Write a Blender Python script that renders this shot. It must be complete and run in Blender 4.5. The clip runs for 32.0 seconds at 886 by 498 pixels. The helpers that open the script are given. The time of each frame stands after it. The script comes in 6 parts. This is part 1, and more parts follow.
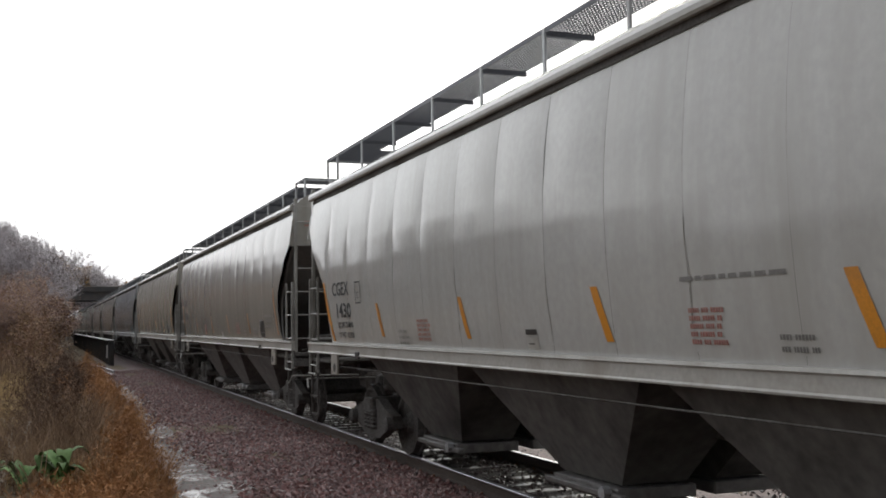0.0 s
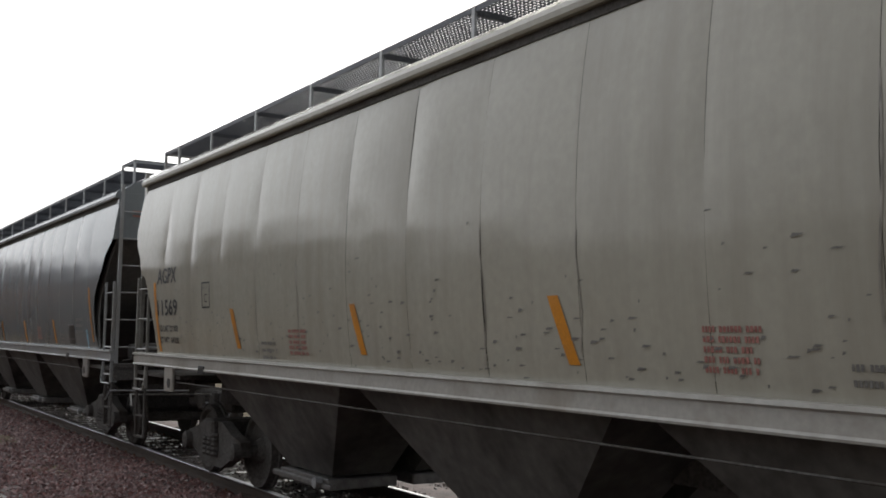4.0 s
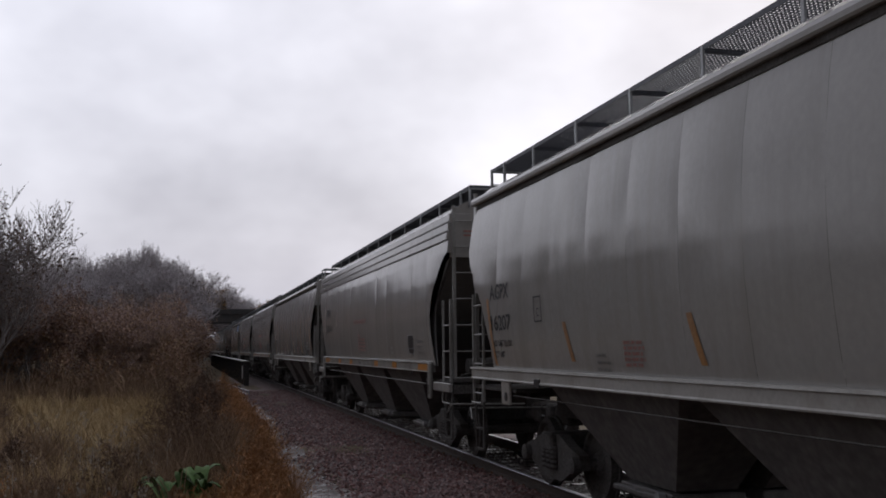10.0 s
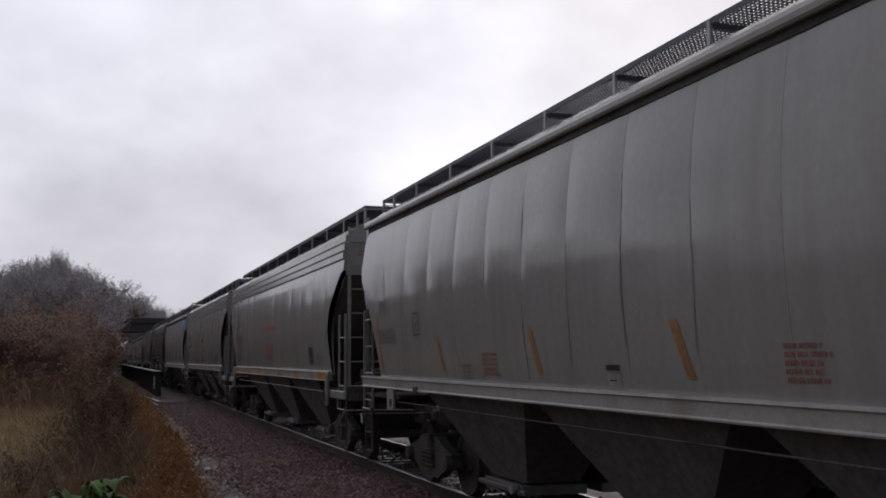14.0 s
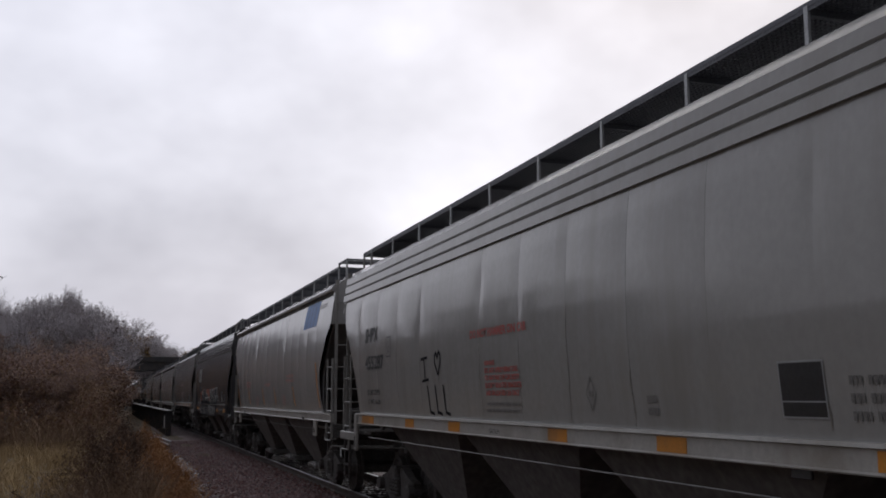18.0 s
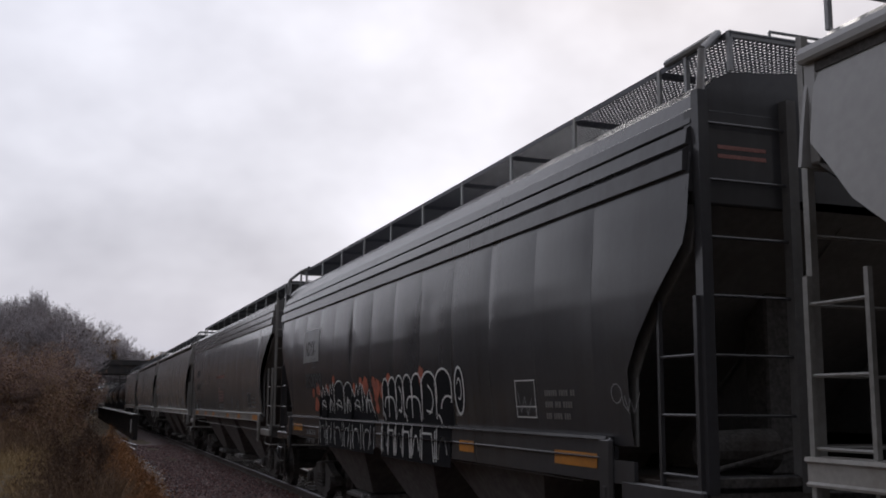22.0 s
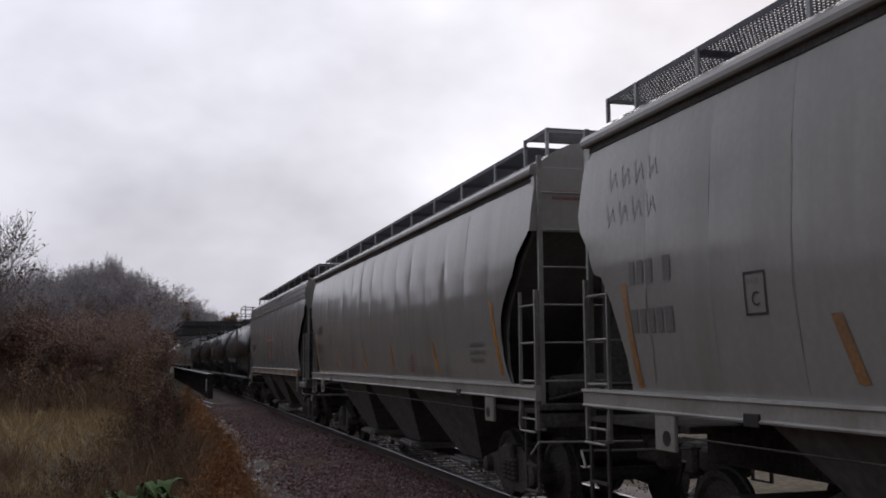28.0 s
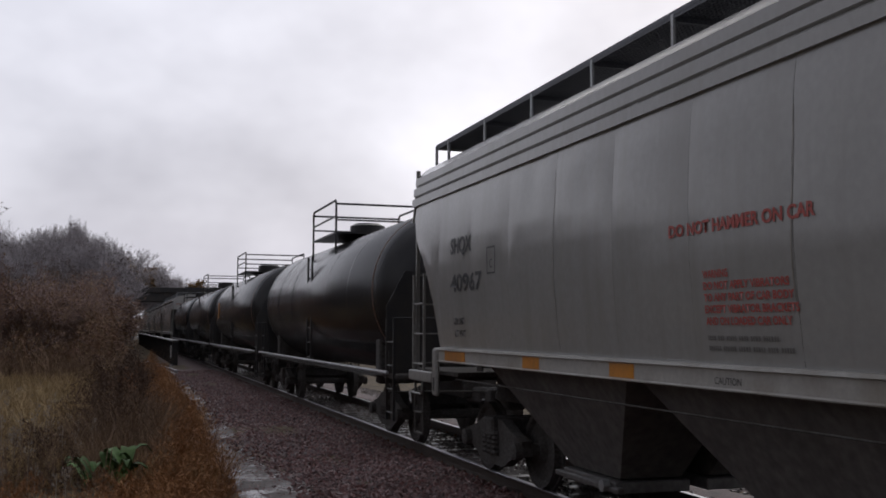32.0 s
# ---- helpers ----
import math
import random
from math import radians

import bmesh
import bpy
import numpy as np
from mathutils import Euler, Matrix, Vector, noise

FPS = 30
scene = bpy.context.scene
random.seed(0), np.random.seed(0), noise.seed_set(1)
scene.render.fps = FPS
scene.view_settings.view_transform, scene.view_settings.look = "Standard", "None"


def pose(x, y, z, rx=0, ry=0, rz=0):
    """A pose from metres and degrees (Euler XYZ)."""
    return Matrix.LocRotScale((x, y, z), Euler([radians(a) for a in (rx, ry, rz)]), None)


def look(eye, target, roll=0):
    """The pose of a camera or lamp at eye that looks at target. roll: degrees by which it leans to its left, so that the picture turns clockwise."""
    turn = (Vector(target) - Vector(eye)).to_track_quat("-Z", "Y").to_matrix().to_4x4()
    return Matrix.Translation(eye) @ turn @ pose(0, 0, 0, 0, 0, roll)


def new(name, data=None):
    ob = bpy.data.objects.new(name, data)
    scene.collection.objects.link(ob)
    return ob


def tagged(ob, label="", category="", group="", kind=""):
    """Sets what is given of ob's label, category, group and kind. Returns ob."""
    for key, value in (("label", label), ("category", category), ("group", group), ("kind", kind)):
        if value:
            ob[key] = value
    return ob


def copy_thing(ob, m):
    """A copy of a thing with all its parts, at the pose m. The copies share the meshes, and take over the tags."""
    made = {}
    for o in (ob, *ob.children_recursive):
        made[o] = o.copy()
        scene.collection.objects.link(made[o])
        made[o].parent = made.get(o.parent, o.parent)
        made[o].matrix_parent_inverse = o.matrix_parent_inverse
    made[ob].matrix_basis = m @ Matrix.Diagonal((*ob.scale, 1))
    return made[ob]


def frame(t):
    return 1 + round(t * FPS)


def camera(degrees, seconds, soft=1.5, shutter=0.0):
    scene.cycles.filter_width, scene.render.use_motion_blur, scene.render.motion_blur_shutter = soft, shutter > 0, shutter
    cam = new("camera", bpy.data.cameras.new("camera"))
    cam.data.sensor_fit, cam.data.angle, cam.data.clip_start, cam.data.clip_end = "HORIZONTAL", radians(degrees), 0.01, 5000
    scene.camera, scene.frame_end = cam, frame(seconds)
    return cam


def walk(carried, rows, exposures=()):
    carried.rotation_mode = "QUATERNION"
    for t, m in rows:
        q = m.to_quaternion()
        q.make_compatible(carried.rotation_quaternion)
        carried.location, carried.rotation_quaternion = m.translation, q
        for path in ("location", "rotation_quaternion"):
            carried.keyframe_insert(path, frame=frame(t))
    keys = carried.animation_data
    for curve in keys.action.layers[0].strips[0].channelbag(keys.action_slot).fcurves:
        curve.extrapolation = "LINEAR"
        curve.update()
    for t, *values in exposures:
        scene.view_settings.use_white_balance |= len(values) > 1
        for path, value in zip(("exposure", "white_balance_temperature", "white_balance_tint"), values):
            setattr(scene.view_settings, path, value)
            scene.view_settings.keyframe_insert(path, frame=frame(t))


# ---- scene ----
SECONDS = 32.0
CAMERA_FOV = 47.51
EYE = (0.0, 0.0, 1.92)
VIEWS = [
    (0, 21.40, 4.21, -0.85), (0.5, 21.36, 3.45, -0.79), (1, 19.05, 3.08, -0.95), (1.5, 18.89, 3.13, -1.06), (2, 18.08, 2.88, -1.04),
    (2.5, 18.81, 3.94, -0.99), (4.5, 34.96, 5.44, 0.91), (4.8, 35.12, 6.13, 0.61), (5, 36.15, 6.03, 0.35), (5.2, 36.95, 5.00, 1.06),
    (5.5, 32.78, 2.51, 2.03), (6, 21.91, 5.68, -1.35), (6.5, 18.71, 7.67, -0.35), (7, 18.20, 6.68, 1.01), (7.5, 16.52, 5.89, 0.32),
    (8, 14.52, 5.96, 0.08), (8.5, 15.33, 6.22, -0.17), (9, 15.51, 6.60, -0.49), (9.5, 15.23, 5.98, -0.80), (10, 14.20, 5.59, -0.52),
    (10.5, 12.81, 6.24, -0.71), (11, 12.69, 6.23, -1.06), (11.5, 12.29, 5.73, -1.32), (12, 13.62, 6.10, -0.78), (12.5, 14.96, 5.74, -0.60),
    (13, 16.55, 5.97, -0.53), (13.5, 19.00, 5.82, -0.57), (15.5, 17.80, 7.54, 0.73), (16, 18.21, 7.14, 0.60), (16.5, 18.33, 7.02, 0.27),
    (17, 18.78, 7.91, 0.20), (17.5, 19.02, 7.95, 0.12), (18, 18.19, 8.46, 0.09), (18.5, 17.56, 8.35, 0.58), (19, 17.90, 7.81, 0.49),
    (19.5, 18.45, 7.45, 0.52), (20, 18.68, 7.04, 0.39), (20.5, 18.61, 6.93, 0.17), (21, 17.66, 7.09, 0.13), (21.5, 18.49, 8.03, 0.28),
    (22, 19.85, 8.78, 0.46), (22.5, 23.06, 9.25, 0.75), (23, 27.52, 9.42, 0.71), (23.5, 26.77, 9.00, 0.33), (24, 25.21, 8.57, -1.25),
    (24.5, 20.53, 9.42, 2.69), (25, 15.76, 7.87, 1.38), (25.5, 15.67, 7.09, -0.73), (26, 14.01, 6.38, -1.26), (26.5, 14.53, 5.41, -1.20),
    (28.5, 16.99, 7.02, -0.34), (29, 18.03, 7.60, -0.49), (29.5, 17.78, 7.22, 0.01), (30, 16.82, 6.85, 0.61), (30.5, 17.16, 6.25, 0.40),
    (31, 16.90, 4.26, -0.48), (31.5, 16.98, 3.94, -0.33), (32, 17.98, 4.56, 0.18),
]
TRAVEL = [0.00, 9.67, 19.29, 28.87, 38.42, 47.85, 57.07, 66.20, 75.35, 84.47, 93.53, 102.45, 111.14, 119.71, 128.24, 136.67, 144.93, 153.10, 161.23, 169.22, 176.93, 184.54, 192.21, 199.97, 207.86, 215.85, 223.94, 232.07, 240.21, 248.19, 255.81, 263.35, 271.09]

EXPOSURES = [(0, 1.12, 6850, 3), (0.5, 0.76, 6850, 3), (1, -0.05, 6850, 2), (1.5, -0.08, 6850, 2), (2.5, 0.0, 6850, 2), (4.5, 0.92, 6800, 4), (5, 0.57, 6750, 6), (5.5, 0.87, 6700, 7),
             (6, 0.74, 6680, 8), (6.5, 0.43, 6600, 9), (7, 0.08, 6550, 10), (8, -0.22, 6500, 10), (9, -0.06, 6500, 10), (10, -0.13, 6500, 10), (32, -0.13, 6500, 10)]
SKY_STRENGTH = 1.0


def view(yaw, pitch, roll):
    a, b = radians(yaw), radians(pitch)
    way = Vector((math.sin(a) * math.cos(b), math.cos(a) * math.cos(b), math.sin(b)))
    return look(EYE, Vector(EYE) + way * 10, roll)


cam = camera(CAMERA_FOV, SECONDS, soft=1.8, shutter=0.01)
walk(cam, [(t, view(y, p, r)) for t, y, p, r in VIEWS], EXPOSURES)

# ---- overcast daylight ----
world = bpy.data.worlds.new("overcast")
scene.world = world
world.use_nodes = True
wn = world.node_tree.nodes
wl = world.node_tree.links
wn.clear()
w_out = wn.new("ShaderNodeOutputWorld")
w_bg = wn.new("ShaderNodeBackground")
w_sky = wn.new("ShaderNodeTexSky")
w_sky.sky_type = "NISHITA"
w_sky.sun_disc = False
w_sky.sun_elevation = radians(38)
w_sky.sun_rotation = radians(35)
w_sky.air_density = 2.0
w_sky.dust_density = 4.0
w_dim = wn.new("ShaderNodeMixRGB")
w_dim.blend_type = "MULTIPLY"
w_dim.inputs[0].default_value = 1.0
w_dim.inputs[2].default_value = (0.10, 0.10, 0.10, 1)
w_co = wn.new("ShaderNodeTexCoord")
w_map = wn.new("ShaderNodeMapping")
w_map.inputs["Scale"].default_value = (1.0, 1.0, 1.5)
w_noise = wn.new("ShaderNodeTexNoise")
w_noise.inputs["Scale"].default_value = 2.2
w_noise.inputs["Detail"].default_value = 5
w_noise.inputs["Roughness"].default_value = 0.52
w_ramp = wn.new("ShaderNodeValToRGB")
w_ramp.color_ramp.elements[0].position = 0.34
w_ramp.color_ramp.elements[0].color = (0.605, 0.61, 0.715, 1)
w_ramp.color_ramp.elements[1].position = 0.64
w_ramp.color_ramp.elements[1].color = (1.15, 1.155, 1.29, 1)
w_mix = wn.new("ShaderNodeMixRGB")
w_mix.inputs[0].default_value = 0.90
wl.new(w_sky.outputs[0], w_dim.inputs[1])
wl.new(w_co.outputs["Generated"], w_map.inputs[0])
wl.new(w_map.outputs[0], w_noise.inputs["Vector"])
wl.new(w_noise.outputs["Fac"], w_ramp.inputs[0])
wl.new(w_dim.outputs[0], w_mix.inputs[1])
wl.new(w_ramp.outputs[0], w_mix.inputs[2])
# the cloud is thinner, and brighter, towards the hidden sun
w_dot = wn.new("ShaderNodeVectorMath")
w_dot.operation = "DOT_PRODUCT"
w_dot.inputs[1].default_value = Vector((0.50, 0.74, 0.45)).normalized()
w_range = wn.new("ShaderNodeMapRange")
w_range.interpolation_type = "SMOOTHSTEP"
w_range.inputs[1].default_value, w_range.inputs[2].default_value = -0.5, 0.9
w_range.inputs[3].default_value, w_range.inputs[4].default_value = 0.30, 1.0
w_mul = wn.new("ShaderNodeMixRGB")
w_mul.blend_type = "MULTIPLY"
w_mul.inputs[0].default_value = 1.0
wl.new(w_co.outputs["Generated"], w_dot.inputs[0])
wl.new(w_dot.outputs["Value"], w_range.inputs[0])
wl.new(w_mix.outputs[0], w_mul.inputs[1])
wl.new(w_range.outputs[0], w_mul.inputs[2])
wl.new(w_mul.outputs[0], w_bg.inputs["Color"])
w_bg.inputs["Strength"].default_value = SKY_STRENGTH
wl.new(w_bg.outputs[0], w_out.inputs["Surface"])

sun_data = bpy.data.lights.new("sun", "SUN")
sun_data.energy = 0.5
sun_data.angle = radians(40)
sun_data.color = (1.0, 0.97, 0.93)
sun = new("sun", sun_data)
sun.matrix_world = look((0, 0, 60), (-20, -30, 38))


# ---- materials ----
def material(name, colour, rough=0.6, metal=0.0, bump=0.2, grain=40.0, vary=0.25, stains=None, spec=0.5, streak=0.0, random=0.0, stain_scale=1.2, gloss_vary=0.12):
    """Paint, metal, soil or bark: a base colour with fine grain, larger patches, optional stains that run down, and fine relief."""
    m = bpy.data.materials.new(name)
    m.use_nodes = True
    n, k = m.node_tree.nodes, m.node_tree.links
    b = n["Principled BSDF"]
    b.inputs["Roughness"].default_value = rough
    b.inputs["Metallic"].default_value = metal
    b.inputs["Specular IOR Level"].default_value = spec
    co = n.new("ShaderNodeTexCoord")
    fine = n.new("ShaderNodeTexNoise")
    fine.inputs["Scale"].default_value = grain
    fine.inputs["Detail"].default_value = 4
    k.new(co.outputs["Object"], fine.inputs["Vector"])
    wide = n.new("ShaderNodeTexNoise")
    wide.inputs["Scale"].default_value = stain_scale
    wide.inputs["Detail"].default_value = 6
    wide.inputs["Roughness"].default_value = 0.65
    mp = n.new("ShaderNodeMapping")
    mp.inputs["Scale"].default_value = (2.4, 2.4, 0.22) if streak else (1, 1, 1)
    k.new(co.outputs["Object"], mp.inputs[0])
    k.new(mp.outputs[0], wide.inputs["Vector"])
    lo = [c * (1 - vary) for c in colour]
    hi = [min(1, c * (1 + vary)) for c in colour]
    r1 = n.new("ShaderNodeValToRGB")
    r1.color_ramp.elements[0].position, r1.color_ramp.elements[1].position = 0.3, 0.7
    r1.color_ramp.elements[0].color, r1.color_ramp.elements[1].color = (*lo, 1), (*hi, 1)
    k.new(fine.outputs["Fac"], r1.inputs[0])
    last = r1.outputs[0]
    if stains:
        mx = n.new("ShaderNodeMixRGB")
        r2 = n.new("ShaderNodeValToRGB")
        r2.color_ramp.elements[0].position, r2.color_ramp.elements[1].position = 0.46, 0.70
        k.new(wide.outputs["Fac"], r2.inputs[0])
        k.new(r2.outputs[0], mx.inputs[0])
        k.new(last, mx.inputs[1])
        mx.inputs[2].default_value = (*stains, 1)
        last = mx.outputs[0]
    if random:
        info = n.new("ShaderNodeObjectInfo")
        hs = n.new("ShaderNodeHueSaturation")
        mr = n.new("ShaderNodeMapRange")
        mr.inputs[3].default_value, mr.inputs[4].default_value = 1 - random, 1 + random
        k.new(info.outputs["Random"], mr.inputs[0])
        k.new(mr.outputs[0], hs.inputs["Value"])
        k.new(last, hs.inputs["Color"])
        last = hs.outputs[0]
    k.new(last, b.inputs["Base Color"])
    rr = n.new("ShaderNodeMapRange")
    rr.inputs[3].default_value, rr.inputs[4].default_value = max(0.05, rough - gloss_vary), min(1, rough + gloss_vary)
    k.new(wide.outputs["Fac"], rr.inputs[0])
    k.new(rr.outputs[0], b.inputs["Roughness"])
    if bump:
        bp = n.new("ShaderNodeBump")
        bp.inputs["Strength"].default_value = bump
        bp.inputs["Distance"].default_value = 0.01
        k.new(fine.outputs["Fac"], bp.inputs["Height"])
        k.new(bp.outputs[0], b.inputs["Normal"])
    return m


def island_material(name, stops, rough=0.7, spec=0.4, patch=0.0, patch_scale=0.7):
    """Many small loose pieces of one mesh: each piece takes its own shade from the stops, and wide patches lean to one shade."""
    m = bpy.data.materials.new(name)
    m.use_nodes = True
    n, k = m.node_tree.nodes, m.node_tree.links
    b = n["Principled BSDF"]
    b.inputs["Roughness"].default_value = rough
    b.inputs["Specular IOR Level"].default_value = spec
    g = n.new("ShaderNodeNewGeometry")
    r = n.new("ShaderNodeValToRGB")
    e = r.color_ramp.elements
    e[0].color, e[0].position = (*stops[0], 1), 0.0
    e[1].color, e[1].position = (*stops[-1], 1), 1.0
    for i, c in enumerate(stops[1:-1]):
        x = e.new((i + 1) / (len(stops) - 1))
        x.color = (*c, 1)
    if patch:
        co = n.new("ShaderNodeTexCoord")
        wide = n.new("ShaderNodeTexNoise")
        wide.inputs["Scale"].default_value = patch_scale
        wide.inputs["Detail"].default_value = 3
        k.new(co.outputs["Object"], wide.inputs["Vector"])
        grow = n.new("ShaderNodeMapRange")
        grow.inputs[1].default_value, grow.inputs[2].default_value = 0.32, 0.68
        k.new(wide.outputs["Fac"], grow.inputs[0])
        mixed = n.new("ShaderNodeMix")
        mixed.inputs[0].default_value = patch
        k.new(g.outputs["Random Per Island"], mixed.inputs[2])
        k.new(grow.outputs[0], mixed.inputs[3])
        k.new(mixed.outputs[0], r.inputs[0])
    else:
        k.new(g.outputs["Random Per Island"], r.inputs[0])
    k.new(r.outputs[0], b.inputs["Base Color"])
    return m


BLACK = material("black_paint", (0.018, 0.018, 0.02), 0.45, 0, 0.1, 30, 0.3, (0.035, 0.03, 0.026))
UNDER = material("oily_underframe", (0.085, 0.08, 0.076), 0.75, 0, 0.3, 30, 0.35, (0.035, 0.026, 0.02), 0.2)
STEEL = material("bare_wet_steel", (0.30, 0.30, 0.32), 0.32, 0.9, 0.05, 60, 0.15)
RAILSIDE = material("rusty_rail", (0.05, 0.035, 0.028), 0.6, 0.2, 0.3, 40, 0.3)
RUST = material("rust_brown", (0.12, 0.06, 0.035), 0.8, 0, 0.3, 40, 0.4)
GALV = material("galvanised_rail", (0.34, 0.35, 0.36), 0.45, 0.3, 0.1, 50, 0.15, (0.25, 0.24, 0.23))
GRATE = material("grating_steel", (0.10, 0.105, 0.12), 0.6, 0.3, 0.1, 50, 0.25)
YELLOW = material("reflector_yellow", (0.56, 0.22, 0.018), 0.4, 0, 0.05, 60, 0.12, (0.28, 0.13, 0.04))
DULLYELLOW = material("weathered_reflector", (0.34, 0.17, 0.06), 0.5, 0, 0.05, 30, 0.25, (0.22, 0.13, 0.075))
INK = material("stencil_black", (0.02, 0.02, 0.022), 0.55, 0, 0, 60, 0.2)
FADED = material("faded_stencil", (0.155, 0.148, 0.14), 0.6, 0, 0, 60, 0.25)
RED = material("stencil_red", (0.40, 0.075, 0.06), 0.55, 0, 0, 60, 0.2)
PALERED = material("worn_stencil_red", (0.30, 0.13, 0.11), 0.55, 0, 0, 40, 0.3)
WHITE = material("stencil_white", (0.72, 0.72, 0.70), 0.5, 0, 0, 60, 0.1)
BLUE = material("logo_blue", (0.10, 0.22, 0.50), 0.5, 0, 0, 60, 0.15)
STREAK = material("rust_run_off", (0.235, 0.215, 0.19), 0.35, 0, 0, 8, 0.4)
ORANGE = material("spray_orange", (0.36, 0.075, 0.03), 0.6, 0, 0, 9, 0.5)
SPRAYBLACK = material("spray_black", (0.007, 0.007, 0.009), 0.8, 0, 0, 20, 0.3, spec=0.1)
PALEBLUE = material("spray_pale_blue", (0.30, 0.50, 0.62), 0.6, 0, 0, 20, 0.3)


def paint(name, colour, grime, rough=0.155, spec=0.5):
    grime = [0.6 * g + 0.4 * c for g, c in zip(grime, colour)]
    return material(name, colour, rough, 0, 0.03, 14, 0.05, grime, spec, streak=1.0, stain_scale=0.9, gloss_vary=0.05)


# ---- mesh helpers ----
def part(name, bm, mat, parent=None, label="", smooth=False, matrix=None):
    me = bpy.data.meshes.new(name)
    bm.to_mesh(me)
    bm.free()
    me.materials.append(mat)
    if smooth:
        me.polygons.foreach_set("use_smooth", [True] * len(me.polygons))
    ob = new(name, me)
    if parent is not None:
        ob.parent = parent
    if matrix is not None:
        ob.matrix_basis = matrix
    if label:
        tagged(ob, label)
    return ob


def sheet(name, verts, faces, mat, parent=None, label="", smooth=False):
    me = bpy.data.meshes.new(name)
    me.from_pydata(verts, [], faces)
    me.update()
    me.materials.append(mat)
    if smooth:
        me.polygons.foreach_set("use_smooth", [True] * len(me.polygons))
    ob = new(name, me)
    if parent is not None:
        ob.parent = parent
    if label:
        tagged(ob, label)
    return ob


def add_box(bm, x0, x1, y0, y1, z0, z1, bevel=0.0):
    g = bmesh.ops.create_cube(bm, size=1.0)
    for v in g["verts"]:
        v.co = Vector(((x0 + x1) / 2 + v.co.x * (x1 - x0), (y0 + y1) / 2 + v.co.y * (y1 - y0), (z0 + z1) / 2 + v.co.z * (z1 - z0)))
    if bevel:
        es = list({e for v in g["verts"] for e in v.link_edges})
        bmesh.ops.bevel(bm, geom=es, offset=bevel, segments=1, affect="EDGES")


def boxes(*rows, bevel=0.0):
    bm = bmesh.new()
    for r in rows:
        add_box(bm, *r, bevel=bevel)
    return bm


def add_rod(bm, a, b, r0, r1=None, sides=6, caps=True):
    a, b = Vector(a), Vector(b)
    r1 = r0 if r1 is None else r1
    d = (b - a).normalized()
    s = d.cross(Vector((0, 0, 1)) if abs(d.z) < 0.9 else Vector((1, 0, 0))).normalized()
    u = d.cross(s)
    rings = []
    for p, r in ((a, r0), (b, r1)):
        rings.append([bm.verts.new(p + (s * math.cos(i * math.tau / sides) + u * math.sin(i * math.tau / sides)) * r) for i in range(sides)])
    for i in range(sides):
        j = (i + 1) % sides
        bm.faces.new((rings[0][i], rings[0][j], rings[1][j], rings[1][i]))
    if caps:
        bm.faces.new(rings[0][::-1])
        bm.faces.new(rings[1])


def rods(*rows, r=0.015, sides=6):
    bm = bmesh.new()
    for a, b in rows:
        add_rod(bm, a, b, r, sides=sides)
    return bm


def prism(outline, axis, lo, hi):
    """A flat outline (pairs) drawn out along one axis."""
    bm = bmesh.new()

    def at(p, q):
        return {"x": (q, p[0], p[1]), "y": (p[0], q, p[1]), "z": (p[0], p[1], q)}[axis]
    a = [bm.verts.new(at(p, lo)) for p in outline]
    b = [bm.verts.new(at(p, hi)) for p in outline]
    n = len(outline)
    bm.faces.new(a)
    bm.faces.new(b[::-1])
    for i in range(n):
        j = (i + 1) % n
        bm.faces.new((a[j], a[i], b[i], b[j]))
    bmesh.ops.recalc_face_normals(bm, faces=bm.faces)
    return bm


def lathe(profile, axis, sides=20):
    """Turned solid: profile rows of (along, radius) round an axis."""
    bm = bmesh.new()
    rings = []
    for p, r in profile:
        ring = []
        for i in range(sides):
            c, s = r * math.cos(i * math.tau / sides), r * math.sin(i * math.tau / sides)
            ring.append(bm.verts.new({"x": (p, c, s), "y": (c, p, s), "z": (c, s, p)}[axis]))
        rings.append(ring)
    for a, b in zip(rings, rings[1:]):
        for i in range(sides):
            j = (i + 1) % sides
            bm.faces.new((a[i], a[j], b[j], b[i]))
    bm.faces.new(rings[0])
    bm.faces.new(rings[-1])
    bmesh.ops.recalc_face_normals(bm, faces=bm.faces)
    return bm


TRACK_X = 5.74


# ---- rolling stock ----
SMOOTH = ((1.60, 1.50), (1.80, 1.535), (2.10, 1.57), (2.45, 1.597), (2.80, 1.605), (3.10, 1.597), (3.40, 1.575), (3.65, 1.545), (3.88, 1.51), (4.08, 1.47))
RIBBED = ((1.60, 1.52), (1.80, 1.545), (2.10, 1.575), (2.45, 1.60), (2.80, 1.605), (3.05, 1.60), (3.30, 1.585), (3.50, 1.57), (3.66, 1.55), (3.80, 1.53))


def half_width(prof, z):
    if z <= prof[0][0]:
        return prof[0][1]
    for (z0, w0), (z1, w1) in zip(prof, prof[1:]):
        if z <= z1:
            return w0 + (w1 - w0) * (z - z0) / (z1 - z0)
    return prof[-1][1]


